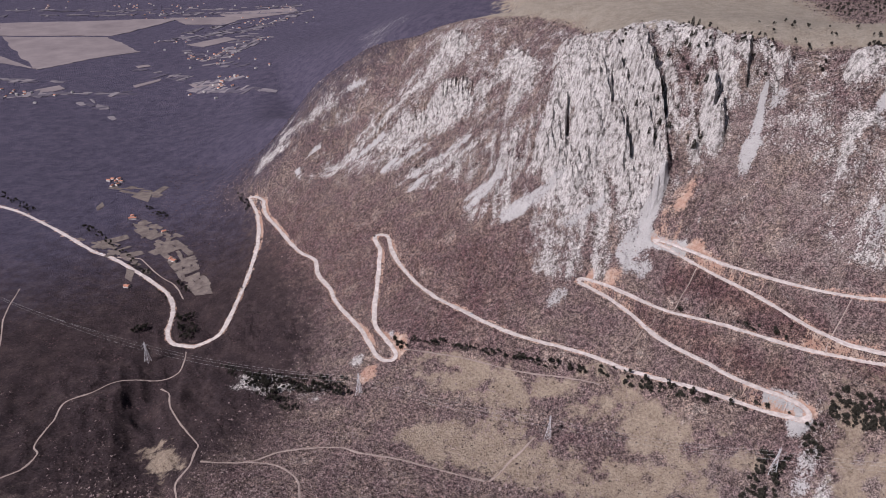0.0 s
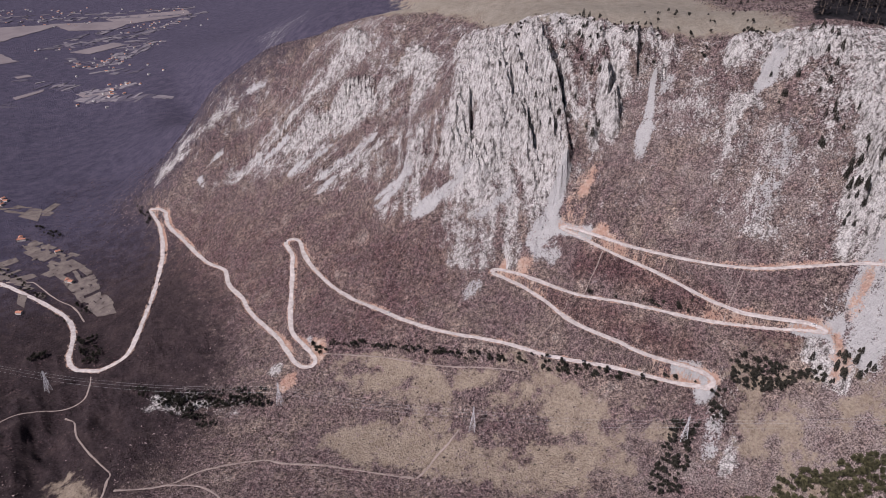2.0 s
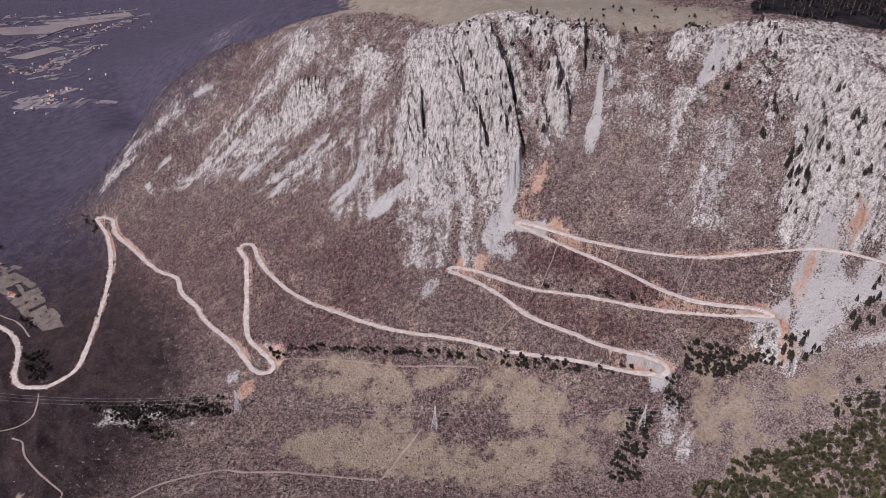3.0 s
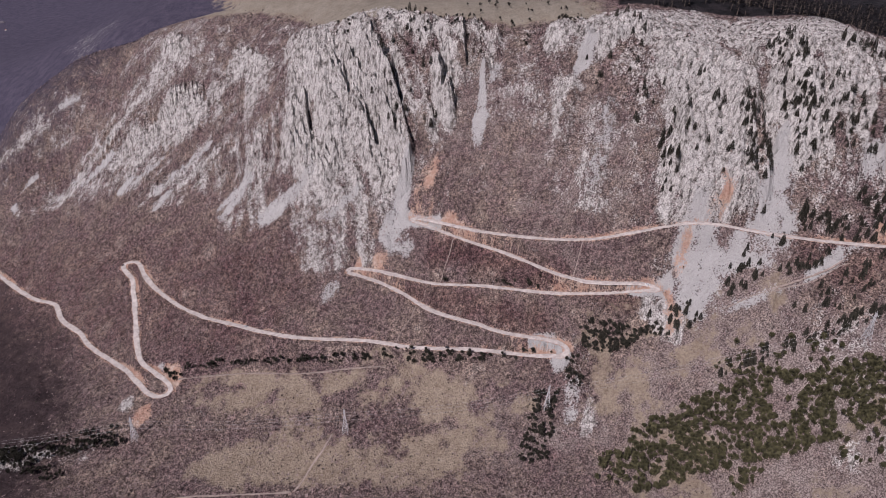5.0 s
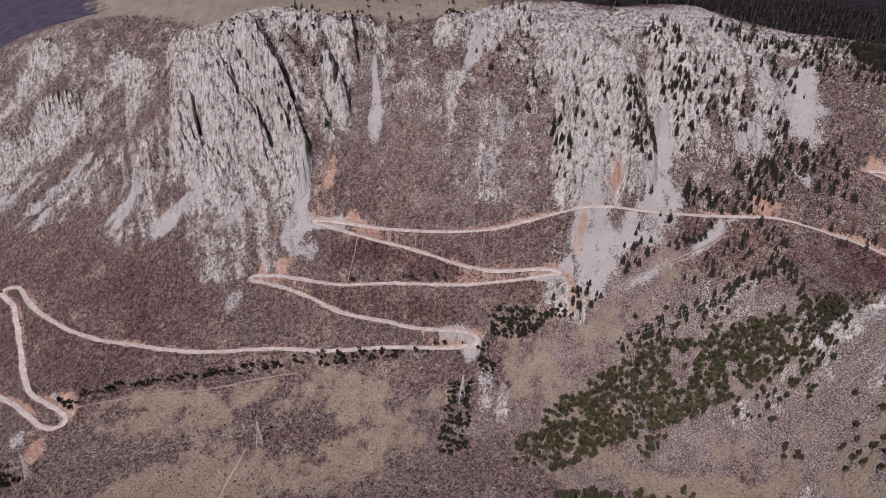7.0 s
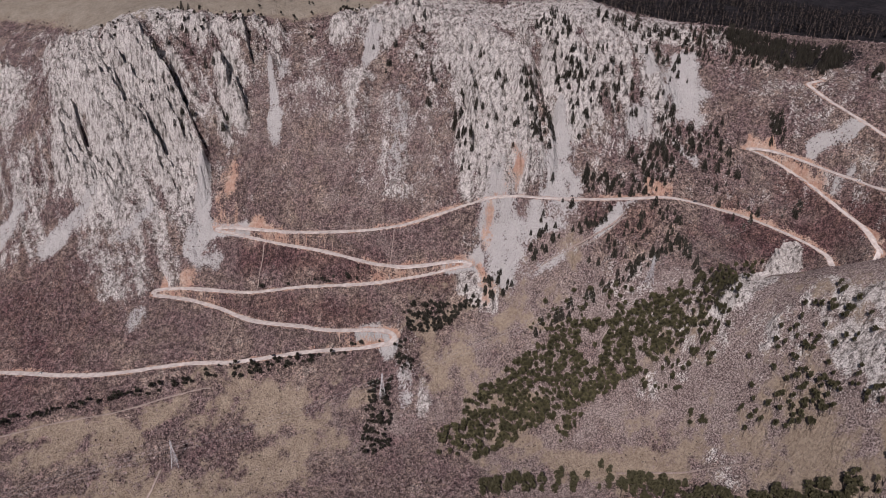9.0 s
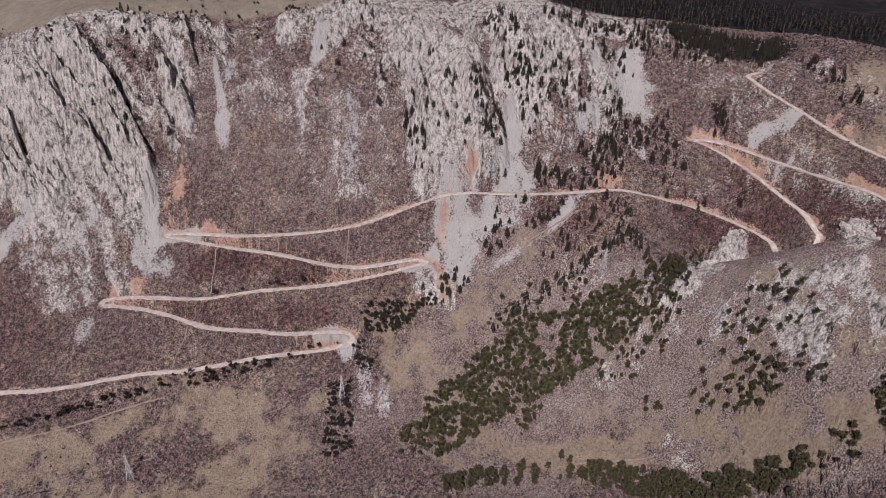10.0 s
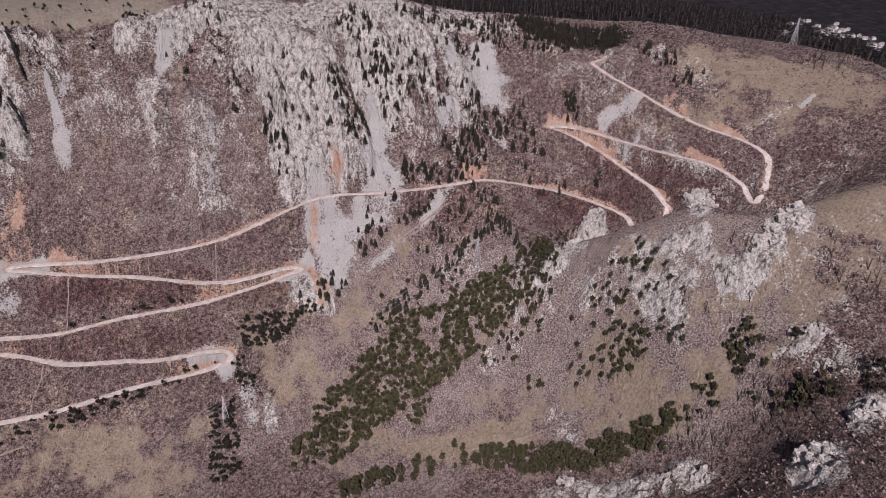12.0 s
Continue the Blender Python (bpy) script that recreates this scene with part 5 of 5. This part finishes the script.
def parcels(name, rows, mat, label, seed, low, high):
    """Countless strips of worked land, each a thin slab of its own tone."""
    rng = random.Random(seed)
    bm = bmesh.new()
    for x1, y1, x2, y2, w1, w2, number in rows:
        t = Vector((x2 - x1, y2 - y1)).normalized()
        side = Vector((-t.y, t.x))
        for _ in range(number):
            s = rng.random()
            c = Vector((x1, y1)).lerp(Vector((x2, y2)), s) + side * rng.uniform(-1, 1) * (w1 + (w2 - w1) * s)
            if grid_value(NEAR_WAY, c.x, c.y) < 9:
                continue
            turn = rng.choice((0.0, 0.0, 1.4)) + rng.uniform(-0.25, 0.25)
            u = Matrix.Rotation(turn, 2) @ t
            v = Vector((-u.y, u.x)) * rng.uniform(low, high) * 0.4
            u = u * rng.uniform(low, high) * rng.uniform(0.7, 1.6)
            lift = rng.uniform(0.4, 0.9) + 0.8 * max(0.0, (c.length - 1200) / 1200)
            rim = [(-1, -1), (-0.3, -1.1), (0.4, -0.9), (1, -1), (1.1, 0), (0.9, 1), (0.2, 0.9), (-0.4, 1.1), (-1, 0.9)]
            top = []
            for a, d in rim:
                q = c + u * (a + rng.uniform(-0.12, 0.12)) + v * (d + rng.uniform(-0.2, 0.2))
                top.append(bm.verts.new((q.x, q.y, ground_at(q.x, q.y) + lift)))
            foot = [bm.verts.new(q.co - Vector((0, 0, 3))) for q in top]
            for k in range(len(rim)):
                n = (k + 1) % len(rim)
                bm.faces.new((foot[k], foot[n], top[n], top[k]))
            bm.faces.new(top)
    me = bpy.data.meshes.new(name)
    bm.to_mesh(me)
    bm.free()
    me.materials.append(mat)
    return tagged(new(name, me), label, "fields", kind="stuff")


parcels("farm_strips", PARCELS, PARCEL, "pale strips of worked land on the hazy far plain", 21, 7, 22)
parcels("garden_strips", PARCELS_NEAR, PLOT, "small dull terraced fields between stone walls", 22, 5, 11)
for row in FIELDS_FAR:
    field("field", row, FIELD, "pale dry field on the wide valley plain")
for row in FIELDS_NEAR:
    field("walled_field", row, PLOT, "small dull-green field between hedges near the village")


def house_mould(seed, mat):
    rng = random.Random(seed)
    root = tagged(new("house"), "small pale plastered house with a red tiled roof", "house")
    w, d, h, r = rng.uniform(4.0, 5.0), rng.uniform(5.0, 6.5), rng.uniform(4.5, 6.0), rng.uniform(2.0, 2.6)
    bm = bmesh.new()
    v = [bm.verts.new((x * w, y * d, z)) for z in (-1.5, h) for x, y in ((-1, -1), (1, -1), (1, 1), (-1, 1))]
    ridge = [bm.verts.new((0, y * d, h + r)) for y in (-1, 1)]
    for f in ((0, 1, 5, 4), (1, 2, 6, 5), (2, 3, 7, 6), (3, 0, 4, 7)):
        bm.faces.new([v[k] for k in f])
    bm.faces.new((v[4], v[5], ridge[0]))
    bm.faces.new((v[6], v[7], ridge[1]))
    wall = part("wall", bm, PLASTER, root)
    bm = bmesh.new()
    for side in (-1, 1):
        a = [(side * (w + 0.5), y * (d + 0.4), h - 0.25) for y in (-1, 1)] + [(0, y * (d + 0.4), h + r + 0.12) for y in (1, -1)]
        low = [bm.verts.new(q) for q in a]
        top = [bm.verts.new((q[0], q[1], q[2] + 0.25)) for q in a]
        bm.faces.new(top)
        bm.faces.new(low[::-1])
        for k in range(4):
            bm.faces.new((low[k], low[(k + 1) % 4], top[(k + 1) % 4], top[k]))
    bmesh.ops.recalc_face_normals(bm, faces=bm.faces)
    roof = part("roof", bm, mat, root, "red clay tiled roof")
    bm = bmesh.new()
    beam(bm, (w * 0.4, d * 0.3, h + 0.5), (w * 0.4, d * 0.3, h + r + 0.9), 0.5)
    part("chimney", bm, PLASTER, roof)
    for y in (-0.5, 0.45):
        for side in (-1, 1):
            bm = bmesh.new()
            bmesh.ops.create_cube(bm, size=1.0, matrix=Matrix.Translation((side * w, y * d, h * 0.55)) @ Matrix.Diagonal((0.16, 1.1, 1.4, 1)))
            part("window", bm, GLASS, wall, "dark window pane")
    return root


SLATE = speckled("grey_roof", (0.20, 0.19, 0.19), (0.33, 0.31, 0.30), 1.0)
house_moulds = [house_mould(1, ROOF), house_mould(2, ROOF), house_mould(3, SLATE)]
rng = random.Random(9)
used = [False] * 3
HAMLETS = []
hamlet_rng = random.Random(31)
for k, (x, y) in enumerate(HOUSES_FAR):
    HAMLETS += [(x + hamlet_rng.gauss(0, 70), y + hamlet_rng.gauss(0, 45)) for _ in range(3)]
HOUSES_FAR += HAMLETS
for k, (x, y) in enumerate(HOUSES_NEAR + HOUSES_FAR + HOUSES_EAST):
    far = k >= len(HOUSES_NEAR)
    group = "houses beyond the hill" if k >= len(HOUSES_NEAR) + len(HOUSES_FAR) else "houses of the far towns" if far else "houses of the village"
    kind = 2 if group == "houses beyond the hill" else k % 3 if far else k % 2
    m = Matrix.Translation((x, y, ground_at(x, y))) @ Matrix.Rotation(rng.uniform(0, 3.1), 4, "Z") @ Matrix.Diagonal((0.6, 0.6, 0.6, 1))
    if used[kind]:
        ob = copy_thing(house_moulds[kind], Matrix.Identity(4))
        ob.matrix_world = m
    else:
        ob, used[kind] = house_moulds[kind], True
        ob.matrix_world = m
    tagged(ob, "small pale house with a grey roof far off" if kind == 2 else "", group=group)


def car_mould(mat, label):
    root = tagged(new("car"), label, "car", "cars on the road")
    bm = bmesh.new()
    side = [(-2.15, 0.35), (-2.2, 0.85), (-1.3, 0.98), (1.2, 0.98), (2.1, 0.88), (2.15, 0.35)]
    rings = [[bm.verts.new((x, y, z)) for x, z in side] for y in (-0.86, 0.86)]
    bm.faces.new(rings[0])
    bm.faces.new(rings[1][::-1])
    for k in range(6):
        bm.faces.new((rings[0][k], rings[1][k], rings[1][(k + 1) % 6], rings[0][(k + 1) % 6]))
    bmesh.ops.recalc_face_normals(bm, faces=bm.faces)
    bmesh.ops.bevel(bm, geom=list(bm.edges), offset=0.08, segments=2, affect="EDGES")
    body = part("body", bm, mat, root)
    bm = bmesh.new()
    low = [bm.verts.new(q) for q in ((-1.5, -0.78, 0.95), (1.25, -0.78, 0.95), (1.25, 0.78, 0.95), (-1.5, 0.78, 0.95))]
    top = [bm.verts.new(q) for q in ((-1.0, -0.62, 1.42), (0.55, -0.62, 1.42), (0.55, 0.62, 1.42), (-1.0, 0.62, 1.42))]
    for k in range(4):
        bm.faces.new((low[k], low[(k + 1) % 4], top[(k + 1) % 4], top[k]))
    part("windows", bm, GLASS, body, "dark car windows")
    bm = bmesh.new()
    bmesh.ops.create_cube(bm, size=1.0, matrix=Matrix.Translation((-0.22, 0, 1.44)) @ Matrix.Diagonal((1.6, 1.28, 0.06, 1)))
    part("roof", bm, mat, body)
    for x in (-1.35, 1.35):
        for y in (-0.84, 0.84):
            bm = bmesh.new()
            beam(bm, (x, y - 0.1, 0.32), (x, y + 0.1, 0.32), 0.32, 0.32, 12)
            part("wheel", bm, TYRE, root)
    return root


def heading(x, y):
    """The road's direction and bed nearest to a place."""
    best = min(((np.hypot(*(w - (x, y)).T).min(), k) for k, w in enumerate(rounded(leg) for leg in ROAD_LEGS)))
    w = rounded(ROAD_LEGS[best[1]])
    k = int(np.clip(np.hypot(*(w - (x, y)).T).argmin(), 1, len(w) - 2))
    t = w[k + 1] - w[k - 1]
    return w[k], math.atan2(t[1], t[0])


car_moulds = [car_mould(m, n + " car driving on the mountain road") for m, n in zip(CAR_PAINTS, ("small white", "small dark", "small silver"))]
for k, (x, y) in enumerate(CARS + CARS_EAST):
    p, turn = heading(x, y)
    aside = Vector((-math.sin(turn), math.cos(turn))) * 1.3
    m = Matrix.Translation((p[0] + aside.x, p[1] + aside.y, ground_at(p[0], p[1]) + 0.3)) @ Matrix.Rotation(turn, 4, "Z")
    kind = (1, 2, 1, 1, 0, 0, 0, 2, 1)[k]
    if k in (0, 1, 4):
        car_moulds[kind].matrix_world = m
    else:
        copy_thing(car_moulds[kind], m)


# ---- crags ----
def crag(x, y, size, seed):
    """A fractured limestone outcrop: leaning blocks of many sizes, rooted in the ground."""
    rng = random.Random(seed)
    root = tagged(new("rock_outcrop"), "jagged pale limestone crag standing out of the slope", "rock", "crags of the spur")
    root.matrix_world = Matrix.Translation((x, y, ground_at(x, y)))
    for k in range(20):
        block = bmesh.new()
        bmesh.ops.create_icosphere(block, subdivisions=3, radius=1.0)
        shift = Vector((rng.uniform(0, 90), rng.uniform(0, 90), 0))
        grow = size * rng.uniform(0.22, 0.5) * (1.25 if k < 4 else 0.8)
        away, turn = size * rng.uniform(0.0, 1.0) ** 0.7, rng.uniform(0, math.tau)
        lean = Euler((rng.uniform(-0.35, 0.35), rng.uniform(-0.35, 0.35), rng.uniform(0, 6.3))).to_matrix()
        wide, tall = rng.uniform(0.6, 1.0), rng.uniform(0.7, 1.6)
        px, py = x + away * math.cos(turn), y + away * math.sin(turn)
        base = Vector((px, py, ground_at(px, py) + 0.25 * grow * tall))
        for v in block.verts:
            n = v.co.normalized()
            q = Vector([math.copysign(abs(c) ** 0.55, c) for c in n]) * (0.72 + 0.35 * noise.noise(n * 2.2 + shift) + 0.16 * noise.noise(Vector((n.x * 7, n.y * 7, n.z * 2.5)) + shift))
            v.co = base - root.matrix_world.translation + lean @ Vector((q.x * grow * wide, q.y * grow, q.z * grow * tall))
        part("boulder", block, STONE, root)
    return root


for k, ((x, y), size) in enumerate(zip(OUTCROPS, (8, 6, 10, 9, 8, 8, 8, 5, 5, 5, 6, 6, 6, 7, 8, 6, 4, 4))):
    crag(x, y, size, 20 + k)


# ---- far forest behind the rim ----
def far_forest(number, seed):
    rng = np.random.default_rng(seed)
    x, y = rng.uniform(430, 1350, number), rng.uniform(-60, 950, number)
    ok = (fractal(x, y, 160, 3, 91) > -0.5) & (grid_value(WOODED, x, y) > 0.5) & (grid_value(BEHIND, x, y) < 420)
    for hx, hy in HOUSES_EAST:
        ok &= np.hypot(x - hx, y - hy) > 24
    x, y = x[ok], y[ok]
    spots = [(a, c, float(h), float(t), float(w)) for a, c, h, t, w in zip(x, y, rng.uniform(6, 15, len(x)), rng.uniform(0, 6.28, len(x)), rng.uniform(1.6, 2.9, len(x)))]
    return joined_trees("far_forest", sparse, spots, "dark conifer forest on the plateau behind the cliffs")


sparse = []
for k in range(3):
    r = random.Random(500 + k)
    mould = new("fir_tree")
    part("trunk", tree_trunk(r, False), BARK, mould)
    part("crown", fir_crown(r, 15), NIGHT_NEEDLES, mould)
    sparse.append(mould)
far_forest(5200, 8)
for k, mould in enumerate(sparse):
    x, y = 760 + 25 * k, 520
    mould.matrix_world = Matrix.Translation((x, y, ground_at(x, y))) @ Matrix.Diagonal((10, 10, 10, 1))
    tagged(mould, "dark fir at the edge of the plateau forest", "tree", "firs of the cliffs")
